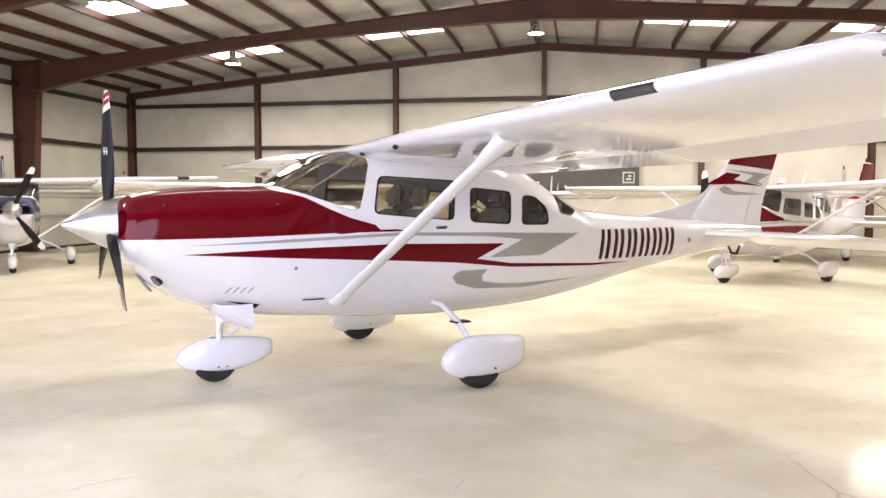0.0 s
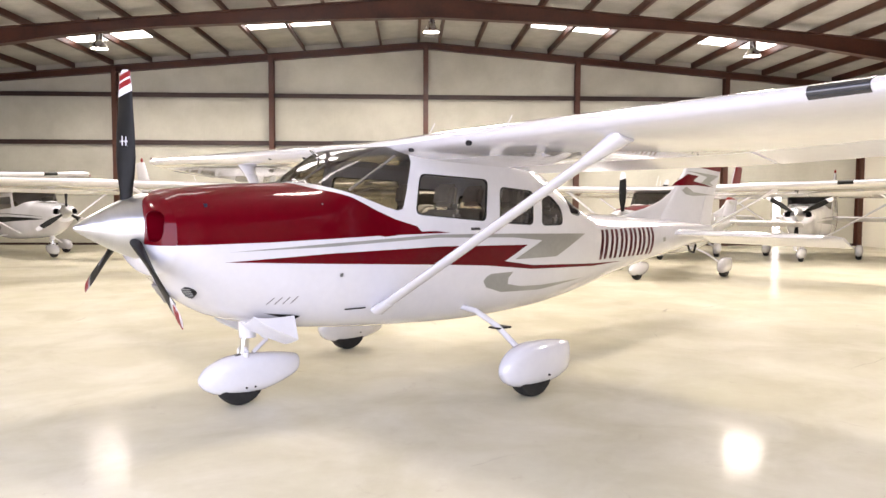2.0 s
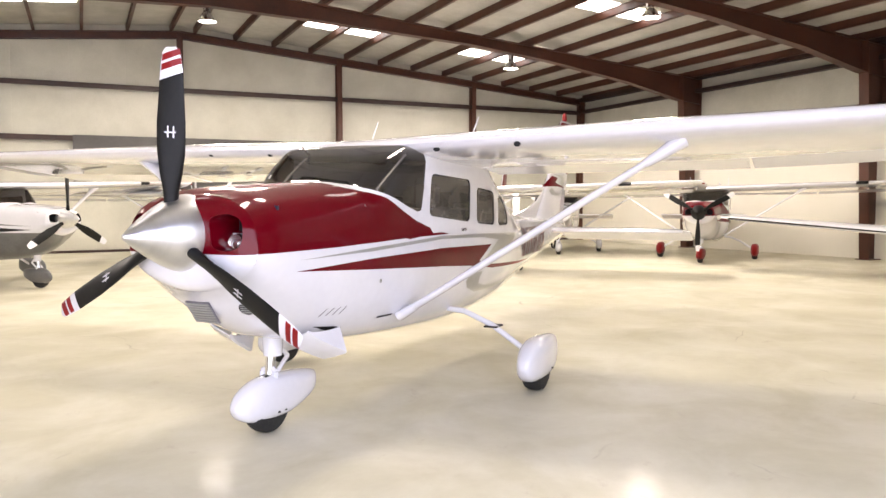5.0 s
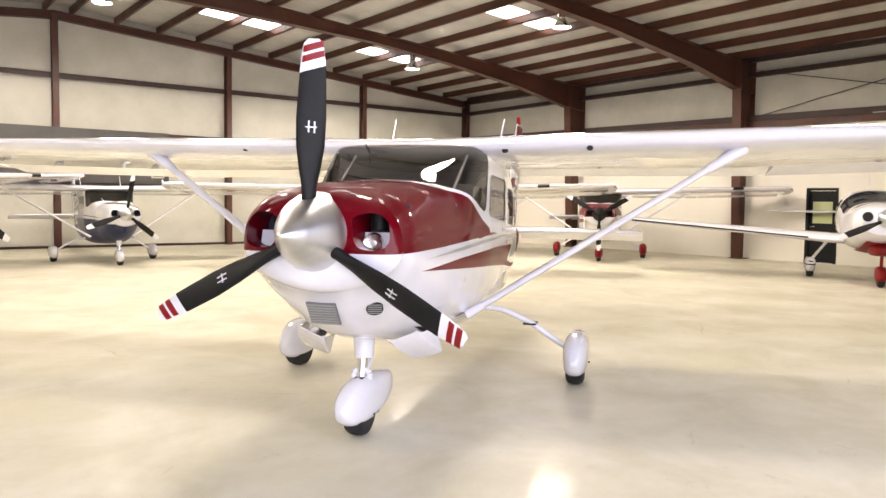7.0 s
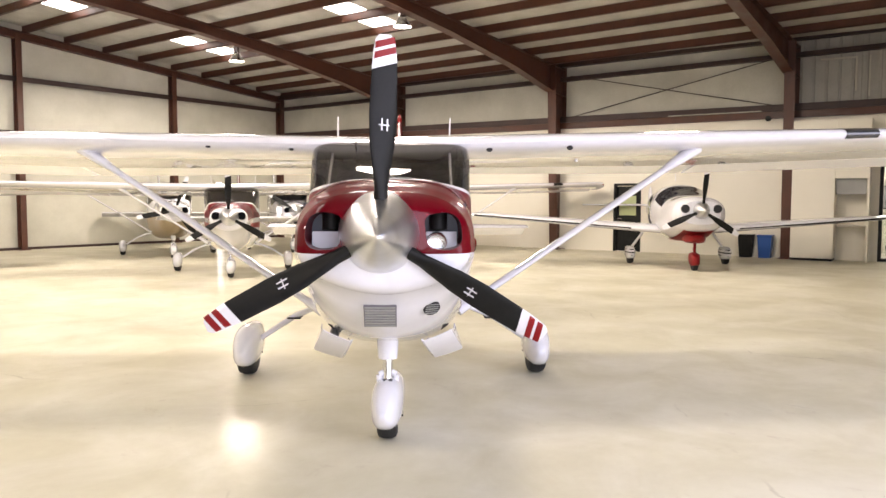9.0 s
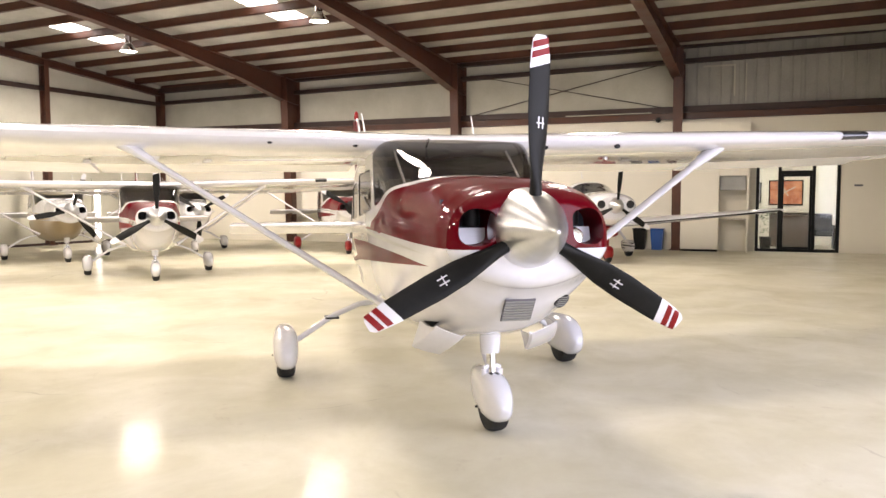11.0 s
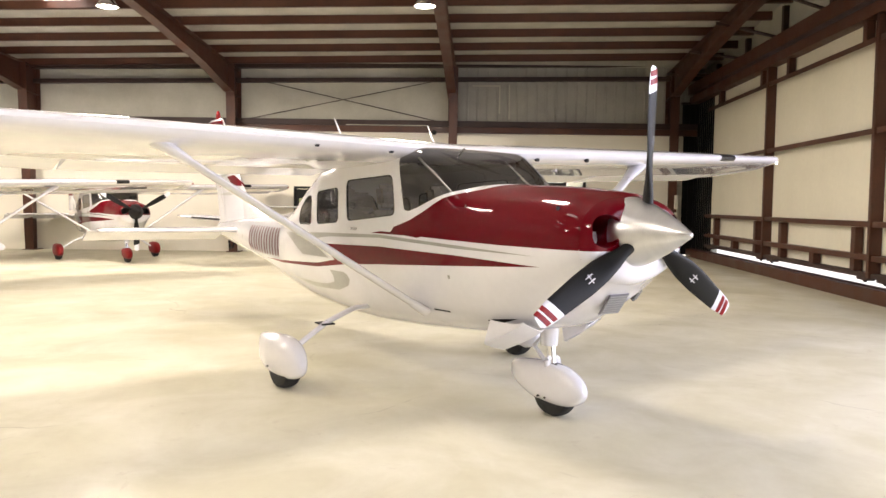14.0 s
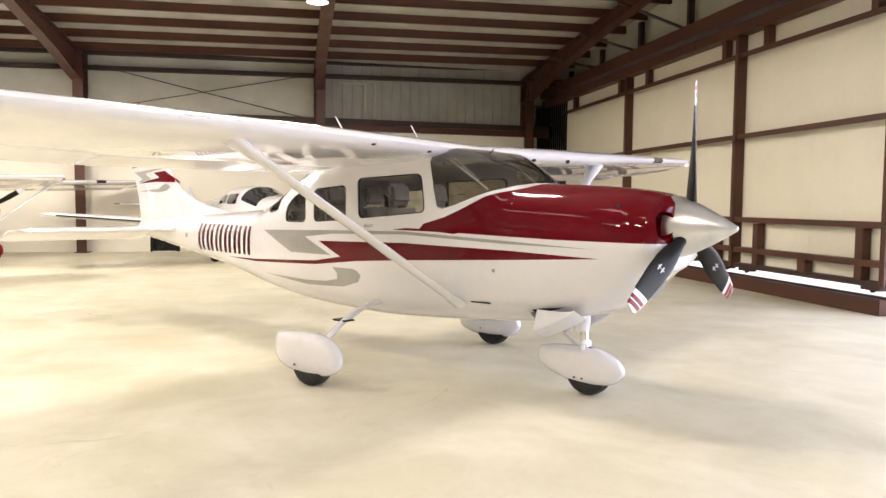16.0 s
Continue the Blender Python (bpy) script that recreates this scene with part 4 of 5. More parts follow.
def detail(plane):
    """What only the nearest aircraft shows: vents, flaps, plates and lettering bars."""
    for s in (-1, 1):
        for k in range(4 if s < 0 else 0):  # cooling louvres
            x = -1.815 + 0.056 * k
            skin_plate("louvre", [(x, 0.792), (x + 0.01, 0.792), (x + 0.05, 0.842), (x + 0.04, 0.842)], s, LOUVRE, plane, 0.003)
        for x in (-1.42, -1.36):
            skin_plate("cowl_fastener", [(x, 1.49), (x + 0.012, 1.49), (x + 0.012, 1.502), (x, 1.502)], s, SILVER, plane, 0.002)
        skin_plate("fuel_drain", [(-1.292, 0.965), (-1.266, 0.965), (-1.266, 0.992), (-1.292, 0.992)], s, SILVER, plane)
        skin_plate("cabin_step", [(-1.2, 0.704), (-1.02, 0.704), (-1.02, 0.716), (-1.2, 0.716)], s, BLACK, plane, 0.008)
        skin_plate("door_handle", [(-0.02, 1.275), (0.09, 1.275), (0.09, 1.3), (-0.02, 1.3)], s, CHROME, plane, 0.006)
        skin_plate("static_port", [(3.42, 1.05), (3.48, 1.05), (3.48, 1.1), (3.42, 1.1)], s, SILVER, plane)
        # registration, as plain bars
        for k in range(6):
            x = 1.975 + 0.207 * k
            for a, b in ((0.0, 0.05), (0.095, 0.145)):
                skin_plate("registration_bar", [(x + a, 0.92), (x + b, 0.92), (x + b + 0.05, 1.225), (x + a + 0.05, 1.225)] if s < 0 else [(x + a, 0.92), (x + b, 0.92), (x + b - 0.02, 1.225), (x + a - 0.02, 1.225)], s, TEXT_RED, plane, 0.004)
        # open cowl flaps: a scoop hinged at its front edge
        skin_plate("flap_opening", [(-1.79, 0.722), (-1.56, 0.648), (-1.53, 0.685), (-1.6, 0.7)], s, DARK, plane, 0.002)
        rings = []
        for k in range(9):
            f = k / 8
            x, drop = -1.9 + 0.3 * f, f**0.8
            yo, zo = 0.4 + 0.095 * drop, 0.712 - 0.175 * drop
            yi, zi = 0.21 + 0.08 * drop, 0.64 - 0.165 * drop
            rings.append([Vector((x, s * y, z)) for y, z in (
                (yo - 0.055 * f, zo + 0.16 * f + 0.004), (yo - 0.02 * f, zo + 0.06 * f + 0.002), (yo, zo), (yo - 0.02, zo - 0.014), (0.5 * (yo + yi), 0.5 * (zo + zi) - 0.012),
                (yi + 0.02, zi - 0.004), (yi, zi + 0.008), (yi - 0.01 * f, zi + 0.05 * f + 0.01), (yi - 0.03 * f, zi + 0.12 * f + 0.012))])
        bm = add_loft(bmesh.new(), rings, False, False)
        bmesh.ops.solidify(bm, geom=bm.faces[:], thickness=0.008)
        part("cowl_flap", bm, WHITE, plane, "open white cowl flap under the engine")
        # tube of the cabin frame behind the windshield
        part("windshield_brace", tube((-1.12, s * 0.44, 1.6), (-0.62, s * 0.45, 1.92), 0.011, 0.011, 10), WHITE, plane)
    ex = part("exhaust", tube((-1.5, 0.345, 0.68), (-1.66, 0.38, 0.545), 0.032), GREY, plane, "grey exhaust stub with a black disc at its mouth")
    part("exhaust_mouth", tube((-1.655, 0.379, 0.55), (-1.662, 0.3805, 0.543), 0.027), BLACK, ex)
    # lower air grille and round inlet
    m = pose(-2.358, 0.026, 0.868, 0, -35, 0)
    bm = bmesh.new()
    add_box(bm, -0.006, 0.006, -0.092, 0.092, -0.084, 0.084, 0.003, m)
    g = part("air_grille", bm, LOUVRE, plane, "grey mesh air grille in the lower cowling")
    for k in range(8):
        bm = bmesh.new()
        add_box(bm, -0.011, -0.004, -0.086, 0.086, -0.076 + 0.02 * k, -0.066 + 0.02 * k, 0, m)
        part("slat", bm, SILVER, g, "", False)
    nrm = hull_normal(-2.27, hull_angle(-2.27, 0.905))
    nrm.y = -nrm.y
    at = on_skin(-2.27, 0.905, -1, 0.0) + Vector((-0.035, 0.025, 0.0))
    nrm = (nrm + Vector((-0.7, 0, -0.1))).normalized()
    m = Matrix.Translation(at) @ nrm.to_track_quat("-X", "Z").to_matrix().to_4x4()
    v = part("round_inlet", tube(at + nrm * 0.006, at - nrm * 0.12, 0.05, 0.05, 20), DARK, plane, "round dark oil cooler inlet")
    for k in range(5):
        bm = bmesh.new()
        add_box(bm, -0.011, -0.005, -0.04, 0.04, -0.034 + 0.016 * k, -0.03 + 0.016 * k, 0, m)
        part("slat", bm, SILVER, v, "", False)
    # windshield trim and temperature probe
    part("temperature_probe", tube((-0.95, 0.25, 1.88), (-1.03, 0.25, 1.93), 0.008), CHROME, plane)
    part("tail_tie_ring", pipe([(4.4, 0, 0.97), (4.45, 0, 0.88), (4.55, 0, 0.86), (4.6, 0, 0.96)], 0.014), BLACK, plane)


# ---- hangar ----
BAY = 5.0
BACK = 23.0
LEFT = -15.0
SKEW = 4.13  # the office wall stands slightly out of square
CORNER = 14.85
RW = pose(CORNER, BACK, 0, 0, 0, -90 + SKEW)  # office wall: local x along the wall from the back corner, y outwards is negative
FRAME_S = (5.8, 11.8, 18.3, 24.9)
RIDGE, SLOPE = 6.84, 0.0853
# the rails of the office wall climb slightly towards the doors
RISE = Matrix(((1, 0, 0, 0), (0, 1, 0, 0), (0.018, 0, 1, -0.25), (0, 0, 0, 1)))


def roof_z(x):
    return RIDGE - abs(x) * SLOPE


def slope_right(y):
    """The office side of the roof flattens towards the doors."""
    return 0.0853 - 0.0173 * (BACK - y) / (BACK + 3.2)


def structure(name, bm, mats, label="", smooth=False):
    ob = link(name, bm, mats, None, "", smooth)
    return tagged(ob, label, "", "", "structure")


# floor and apron
bm = bmesh.new()
bmesh.ops.create_grid(bm, x_segments=1, y_segments=1, size=0.5)
for v in bm.verts:
    v.co = Vector((v.co.x * 33 + 0.5, 10.3 + v.co.y * 26.2, 0))
structure("floor", bm, FLOOR, "glossy cream epoxy hangar floor")
bm = bmesh.new()
bmesh.ops.create_grid(bm, x_segments=1, y_segments=1, size=0.5)
for v in bm.verts:
    v.co = Vector((v.co.x * 3000, v.co.y * 3000, -0.03))
structure("ground", bm, CONCRETE, "pale concrete apron outside the hangar")


def wall_panels(name, length, height_at, m, label, seams=1.52, mat=WALL, zlow=0.0, relief=0.002):
    """A wall of vertical sheets with slightly sunken seams; local x along, y out of the room."""
    n = max(1, round(length / seams))
    w = length / n
    host = None
    for k in range(n):
        a, b = k * w, (k + 1) * w
        bm = bmesh.new()
        pts = []
        for x, y in ((a, relief), (a + 0.012, 0.0), (b - 0.012, 0.0), (b, relief)):
            pts.append(((x, y, zlow), (x, y, height_at(x))))
        vs = [(bm.verts.new(p), bm.verts.new(q)) for p, q in pts]
        for (p0, q0), (p1, q1) in zip(vs, vs[1:]):
            bm.faces.new((p0, p1, q1, q0))
        back = [bm.verts.new((a, 0.12, zlow)), bm.verts.new((a, 0.12, height_at(a))), bm.verts.new((b, 0.12, zlow)), bm.verts.new((b, 0.12, height_at(b)))]
        bm.faces.new((back[0], back[1], back[3], back[2]))
        bmesh.ops.transform(bm, matrix=m, verts=bm.verts[:])
        if host is None:
            host = structure(name, bm, mat, label)
        else:
            link("wall_sheet", bm, mat, host)
    return host


def girt(a, b, m, z, depth=0.16, high=0.16):
    """A Z-shaped wall rail."""
    bm = bmesh.new()
    add_box(bm, a, b, -depth, 0, z - 0.008, z + 0.008)
    add_box(bm, a, b, -depth, -depth + 0.012, z - high + 0.02, z + 0.008)
    bmesh.ops.transform(bm, matrix=m, verts=bm.verts[:])
    return bm


BW = pose(LEFT, BACK, 0)  # back wall: x along
back = wall_panels("wall_back", CORNER - LEFT + 0.1, lambda x: roof_z(x + LEFT) + 0.07, BW, "white insulated back gable wall of sheets")
lw = pose(LEFT, DOOR_Y - 0.2, 0, 0, 0, 90)
structure("baseboard", box(LEFT + 0.01, CORNER - 0.02, BACK - 0.035, BACK - 0.003, 0.0, 0.075, 0.004), STEEL_DARK, "dark steel base angle along the back wall")
structure("baseboard", box(LEFT + 0.003, LEFT + 0.035, DOOR_Y, BACK - 0.04, 0.0, 0.075, 0.004), STEEL_DARK, "dark steel base angle along the side wall")
left = wall_panels("wall_left", BACK - DOOR_Y + 0.3, lambda x: roof_z(LEFT) + 0.07, lw, "white insulated side wall of sheets")
right = wall_panels("wall_right", 18.3, lambda x: roof_z(CORNER) + 0.12 + 0.012 * x, RW, "white insulated upper side wall above the offices", 1.52, WALL, 3.6)
wall_panels("wall_right_front", 7.7, lambda x: roof_z(CORNER) + 0.34 + 0.012 * x, RW @ Matrix.Translation((18.3, 0, 0)), "bare ribbed metal upper side wall beside the doors", 1.52, SHEET, 3.6, 0.012)


def h_column(bm, x, y, z0, z1, d0, d1, b=0.2, m=None, t=0.014):
    """A tapered I-shaped column; d0 and d1 its depth at foot and head, along local y towards the room."""
    verts = []
    def prism(foot, head):
        a = [bm.verts.new(p) for p in foot]
        c = [bm.verts.new(p) for p in head]
        n = len(a)
        bm.faces.new(a[::-1])
        bm.faces.new(c)
        for k in range(n):
            bm.faces.new((a[k], a[(k + 1) % n], c[(k + 1) % n], c[k]))
        verts.extend(a + c)
    def rect(x0, x1, y0, y1, z):
        return [(x0, y0, z), (x1, y0, z), (x1, y1, z), (x0, y1, z)]
    prism(rect(x - b / 2, x + b / 2, y - d0, y - d0 + t, z0), rect(x - b / 2, x + b / 2, y - d1, y - d1 + t, z1))
    prism(rect(x - b / 2, x + b / 2, y - t, y, z0), rect(x - b / 2, x + b / 2, y - t, y, z1))
    prism(rect(x - t / 2, x + t / 2, y - d0 + t, y - t, z0), rect(x - t / 2, x + t / 2, y - d1 + t, y - t, z1))
    prism(rect(x - b / 2 - 0.06, x + b / 2 + 0.06, y - d0 - 0.06, y, z0), rect(x - b / 2 - 0.06, x + b / 2 + 0.06, y - d0 - 0.06, y, z0 + 0.02))
    if m is not None:
        bmesh.ops.transform(bm, matrix=m, verts=verts)


# ribs of the metal wall sheets over the offices
bm = bmesh.new()
for k in range(25):
    x = 18.45 + 0.3 * k
    add_loft(bm, [[Vector((x + a, y, z)) for a, y in ((-0.035, 0.0), (-0.018, -0.026), (0.018, -0.026), (0.035, 0.0))] for z in (3.96, roof_z(CORNER) + 0.1 + 0.012 * x)], True, False)
bmesh.ops.transform(bm, matrix=RW, verts=bm.verts[:])
structure("wall_ribs", bm, SHEET, "vertical ribs of the pale metal wall sheets")

# end-wall columns and the rake beam of the back wall
for k in range(-2, 3):
    bm = bmesh.new()
    h_column(bm, k * BAY, BACK - 0.0, 0, roof_z(k * BAY) - 0.28, 0.26, 0.26, 0.16)
    structure("wall_column", bm, STEEL, "red oxide steel wall column")
for x in (LEFT + 0.13, CORNER - 0.15):
    bm = bmesh.new()
    h_column(bm, x, BACK, 0, roof_z(x) - 0.28, 0.26, 0.26, 0.2)
    structure("wall_column", bm, STEEL, "red oxide steel corner column")
for s in (-1, 1):
    bm = bmesh.new()
    x1 = s * 15.0
    for z0, z1, y0, y1 in ((-0.42, -0.4, -0.22, 0.0), (-0.4, -0.2, -0.12, -0.11), (-0.22, -0.2, -0.22, 0.0)):
        ring = [[Vector((x, BACK + y, roof_z(x) + z)) for y, z in ((y0, z0), (y1, z0), (y1, z1), (y0, z1))] for x in (0, x1)]
        add_loft(bm, ring)
    structure("rake_beam", bm, STEEL, "red oxide steel beam along the gable")
for z in (4.93, 3.4, 1.9):
    structure("wall_girt", girt(0, CORNER - LEFT, BW, z), STEEL_DARK, "dark steel wall rail")
    structure("wall_girt", girt(0, BACK - DOOR_Y, lw, z), STEEL_DARK, "dark steel wall rail")

# rigid frames
for k, s in enumerate(FRAME_S):
    y = BACK - s * math.cos(radians(SKEW))
    xr = CORNER + s * math.sin(radians(SKEW))
    bm = bmesh.new()
    h_column(bm, s, -0.0, 0, 5.5, 0.55, 0.85 if k < 3 else 0.6, 0.26, RW)
    structure("frame_column", bm, STEEL, "tapered red oxide steel frame column")
    bm = bmesh.new()
    h_column(bm, BACK - y, 0.0, 0, 5.55, 0.5, 0.85, 0.26, pose(LEFT, BACK, 0, 0, 0, -90) @ Matrix.Scale(-1, 4, (0, 1, 0)))
    bmesh.ops.recalc_face_normals(bm, faces=bm.faces[:])
    structure("frame_column", bm, STEEL, "tapered red oxide steel frame column")
    for side, xe in ((-1, -LEFT), (1, xr)):
        bm = bmesh.new()
        prof = [(xe, -0.2, -1.0), (xe - 0.85, -0.2, -0.98), (xe - 2.9, -0.2, -0.72), (xe * 0.62, -0.2, -0.53), (xe * 0.45, -0.2, -0.48), (xe * 0.16, -0.2, -0.62), (0.0, -0.2, -0.74)]
        def zz(x, o):
            return RIDGE - x * (SLOPE if side < 0 else slope_right(y)) + o
        for dy, which in ((0.13, "low"), (0.13, "top"), (0.008, "web")):
            rings = []
            for x, top, low in prof:
                z1, z0 = zz(x, top), zz(x, low)
                if which == "low":
                    z1 = z0 + 0.018
                if which == "top":
                    z0 = z1 - 0.018
                rings.append([Vector((side * x, y + q * dy, z)) for q, z in ((-1, z0), (1, z0), (1, z1), (-1, z1))])
            add_loft(bm, rings)
        structure("rafter", bm, STEEL, "tapered red oxide steel rafter")

# roof sheet, purlins and skylights
XR = CORNER + 1.9
for side, xe, first, pitch in ((-1, -LEFT + 0.1, 0.27, 1.225), (1, XR, 0.41, 1.203)):
    def at_roof(x, y):
        return RIDGE - x * (SLOPE if side < 0 else slope_right(y))
    def slab(x0, x1, y0, y1, o0, o1):
        """A prism that follows the roof slope, from o0 to o1 above it."""
        return [[Vector((side * x, y, at_roof(x, y) + o)) for x, o in ((x0, o0), (x1, o0), (x1, o1), (x0, o1))] for y in (y0, y1)]
    bm = bmesh.new()
    ys = [DOOR_Y - 0.6 + (BACK + 0.7 - DOOR_Y) * k / 40 for k in range(41)]
    add_loft(bm, [slab(0.0, xe, y, y, 0.0, 0.12)[0] for y in ys])
    structure("ceiling", bm, ROOF, "white insulated metal roof underside")
    xs = [first + pitch * k for k in range(13) if first + pitch * k < xe]
    for x in xs:
        bm = bmesh.new()
        add_loft(bm, slab(x - 0.006, x + 0.006, DOOR_Y - 0.28, BACK - 0.02, -0.2, -0.01))
        add_loft(bm, slab(x - 0.006 if side > 0 else x - 0.075, x + 0.075 if side > 0 else x + 0.006, DOOR_Y - 0.28, BACK - 0.02, -0.2, -0.186))
        structure("purlin", bm, STEEL, "red oxide steel roof purlin")
    for y0 in (19.75, 13.9 if side < 0 else 13.4, 7.3):
        for k in (2, 3, 6, 7) if y0 > 10 else (2, 3):
            bm = bmesh.new()
            add_loft(bm, slab(xs[k] + 0.08, xs[k + 1] - 0.05, y0 - 0.42, y0 + 0.42, -0.02, -0.008))
            structure("skylight", bm, SKYLIGHT, "bright translucent roof light panel")
bm = bmesh.new()
add_box(bm, 0.0, 26, -0.24, -0.01, 5.52, 5.535)
add_box(bm, 0.0, 26, -0.24, -0.228, 5.52, 5.68)
bmesh.ops.transform(bm, matrix=RW @ RISE, verts=bm.verts[:])
structure("eave_beam", bm, STEEL_DARK, "dark steel eave beam on top of the office side wall")

# office wall: belt rails, lower partition, bracing
for z0, z1, mat in ((3.64, 3.82, STEEL), (3.83, 4.0, STEEL_DARK), (5.1, 5.22, STEEL_DARK)):
    bm = bmesh.new()
    add_box(bm, 0, 26, -0.2, 0, z0, z0 + 0.02)
    add_box(bm, 0, 26, -0.2, -0.18, z0 + 0.02, z1 - 0.02)
    add_box(bm, 0, 26, -0.2, 0, z1 - 0.02, z1)
    bmesh.ops.transform(bm, matrix=RW @ RISE if z0 > 5 else RW, verts=bm.verts[:])
    structure("wall_girt", bm, mat, "dark red steel wall rail" if mat == STEEL else "dark steel wall rail")
DOORS = [(13.53, 14.34, 0.0, 1.98), (20.33, 22.38, 0.0, 2.62)]
bm = bmesh.new()
xs = [0.0, 13.53, 14.34, 20.33, 22.38, 25.32]
for a, b in zip(xs, xs[1:]):
    z0 = 0.0
    for d in DOORS:
        if abs(a - d[0]) < 0.01:
            z0 = d[3]
    add_box(bm, a, b, -0.12, -0.0, z0, 3.7)
bmesh.ops.transform(bm, matrix=RW, verts=bm.verts[:])
structure("partition", bm, PLASTER, "cream painted office partition")
for a, b in (((12.1, 5.22), (17.9, 3.98)), ((12.1, 3.98), (17.9, 5.22))):
    bm = tube((a[0], -0.08, a[1]), (b[0], -0.08, b[1]), 0.012, 0.012, 6)
    bmesh.ops.transform(bm, matrix=RW, verts=bm.verts[:])
    structure("brace_rod", bm, STEEL_DARK, "thin steel cross-bracing rod")

# banner and glazed slit door on the back wall
ban = tagged(new("wall_banner", bpy.data.meshes.new("wall_banner")), "long dark grey banner with white square mark on wall", "banner")
bm = box(-3.0, 3.07, BACK - 0.3, BACK - 0.27, 1.88, 3.42, 0.006)
bm.to_mesh(ban.data)
bm.free()
ban.data.materials.append(BANNER)
bm = bmesh.new()
for x0, x1, z0, z1 in ((2.55, 2.93, 2.38, 2.42), (2.55, 2.93, 2.06, 2.1), (2.55, 2.59, 2.06, 2.42), (2.89, 2.93, 2.06, 2.42), (2.66, 2.82, 2.16, 2.22), (2.72, 2.82, 2.26, 2.32)):
    add_box(bm, x0, x1, BACK - 0.305, BACK - 0.3, z0, z1)
part("square_mark", bm, WALL, ban, "plain white square mark", False)
ex = tagged(new("window_1"), "narrow bright glazed door in the back wall", "window", "", "structure")
part("pane", box(11.74, 11.98, BACK - 0.05, BACK - 0.04, 0.15, 2.05), DAY, ex, "daylight behind glass", False)
bm = bmesh.new()
for b in ((11.66, 11.74, 0.0, 2.13), (11.98, 12.06, 0.0, 2.13), (11.74, 11.98, 2.05, 2.13), (11.74, 11.98, 0.0, 0.15)):
    add_box(bm, b[0], b[1], BACK - 0.1, BACK - 0.02, b[2], b[3], 0.006)
part("window_frame", bm, WALL, ex, "", False)

# the lit office behind the glazed front
def in_wall(name, bm, mats, parent=None, label="", smooth=False, shift=0.0):
    bmesh.ops.transform(bm, matrix=RW @ Matrix.Translation((shift, 0, 0)), verts=bm.verts[:])
    return link(name, bm, mats, parent, label, smooth)


bm = bmesh.new()
for b in ((18.5, 24.5, 3.3, 3.4, 0, 2.9), (18.4, 18.5, 0.0, 3.4, 0, 2.9), (24.5, 24.6, 0.0, 3.4, 0, 2.9)):
    add_box(bm, *b)
tagged(in_wall("office_wall", bm, PLASTER), "cream office walls behind the glass", "", "", "structure")
tagged(in_wall("office_floor", box(18.4, 24.6, 0.0, 3.4, -0.02, 0.005), CABIN), "grey office carpet", "", "", "structure")
tagged(in_wall("office_ceiling", box(18.4, 24.6, 0.0, 3.4, 2.9, 3.0), ROOF), "white office ceiling", "", "", "structure")
# glowing panels added out of sight to brighten the office
OFFICE_LIGHT = glow("office ceiling panel", (1.0, 0.97, 0.9), 14.0)
for x in (20.0, 22.2):
    tagged(in_wall("ceiling_light", box(x, x + 0.6, 1.0, 2.2, 2.885, 2.9), OFFICE_LIGHT), "unseen glowing ceiling panel added to light the office", "lamp", "office lights")
pic = tagged(in_wall("picture", box(20.78, 21.68, 3.26, 3.295, 1.25, 1.95, 0.01), vary(material("orange print", (0.5, 0.12, 0.05), 0.6), (0.35, 0.08, 0.04), (0.7, 0.3, 0.15), 3.0)), "large orange print on the office wall", "picture")
in_wall("picture_frame", box(20.74, 21.72, 3.28, 3.298, 1.21, 1.99, 0.005), BLACK, pic)
bm = bmesh.new()
add_tube(bm, (20.98, 3.25, 1.5), (21.5, 3.25, 1.78), 0.02, 0.012, 8)
add_tube(bm, (21.12, 3.25, 1.8), (21.3, 3.25, 1.5), 0.016, 0.016, 8)
in_wall("drawing", bm, WALL, pic, "pale sketch of an aeroplane")
small = tagged(in_wall("picture", box(20.2, 20.5, 3.27, 3.295, 1.3, 1.9, 0.006), vary(material("grey print", (0.2, 0.2, 0.2), 0.5), (0.1, 0.1, 0.11), (0.45, 0.45, 0.47), 5.0)), "small grey print on the office wall", "picture")
in_wall("picture_frame", box(20.17, 20.53, 3.28, 3.298, 1.27, 1.93, 0.004), BLACK, small)
WOOD = vary(material("dark desk veneer", (0.12, 0.08, 0.06), 0.25, coat=0.6), (0.09, 0.07, 0.06), (0.18, 0.13, 0.1), 4.0, stretch=(1, 1, 6))
desk = tagged(in_wall("reception_desk", box(20.75, 21.85, 2.0, 2.6, 0.0, 1.0, 0.03), WOOD), "dark veneered reception desk in the office", "desk")
in_wall("desk_top", box(20.7, 21.9, 1.95, 2.65, 1.0, 1.04, 0.01), CABIN, desk)
chair = tagged(new("office_chair"), "black padded office armchair behind the glass", "chair")
in_wall("seat", box(21.9, 22.4, 1.3, 1.8, 0.36, 0.5, 0.04), BLACK, chair)
in_wall("backrest", box(21.9, 22.4, 1.78, 1.9, 0.45, 1.0, 0.04), BLACK, chair)
for x in (21.86, 22.38):
    in_wall("armrest", box(x, x + 0.07, 1.3, 1.85, 0.62, 0.68, 0.02), BLACK, chair)
    in_wall("side_frame", box(x + 0.01, x + 0.06, 1.35, 1.8, 0.0, 0.62, 0.01), BLACK, chair)
plant = tagged(new("office_plant"), "green potted plant behind the office glass", "plant")
in_wall("pot", tube((20.62, 0.9, 0.0), (20.62, 0.9, 0.35), 0.13, 0.17, 16), BLACK, plant)
bm = bmesh.new()
random.seed(5)
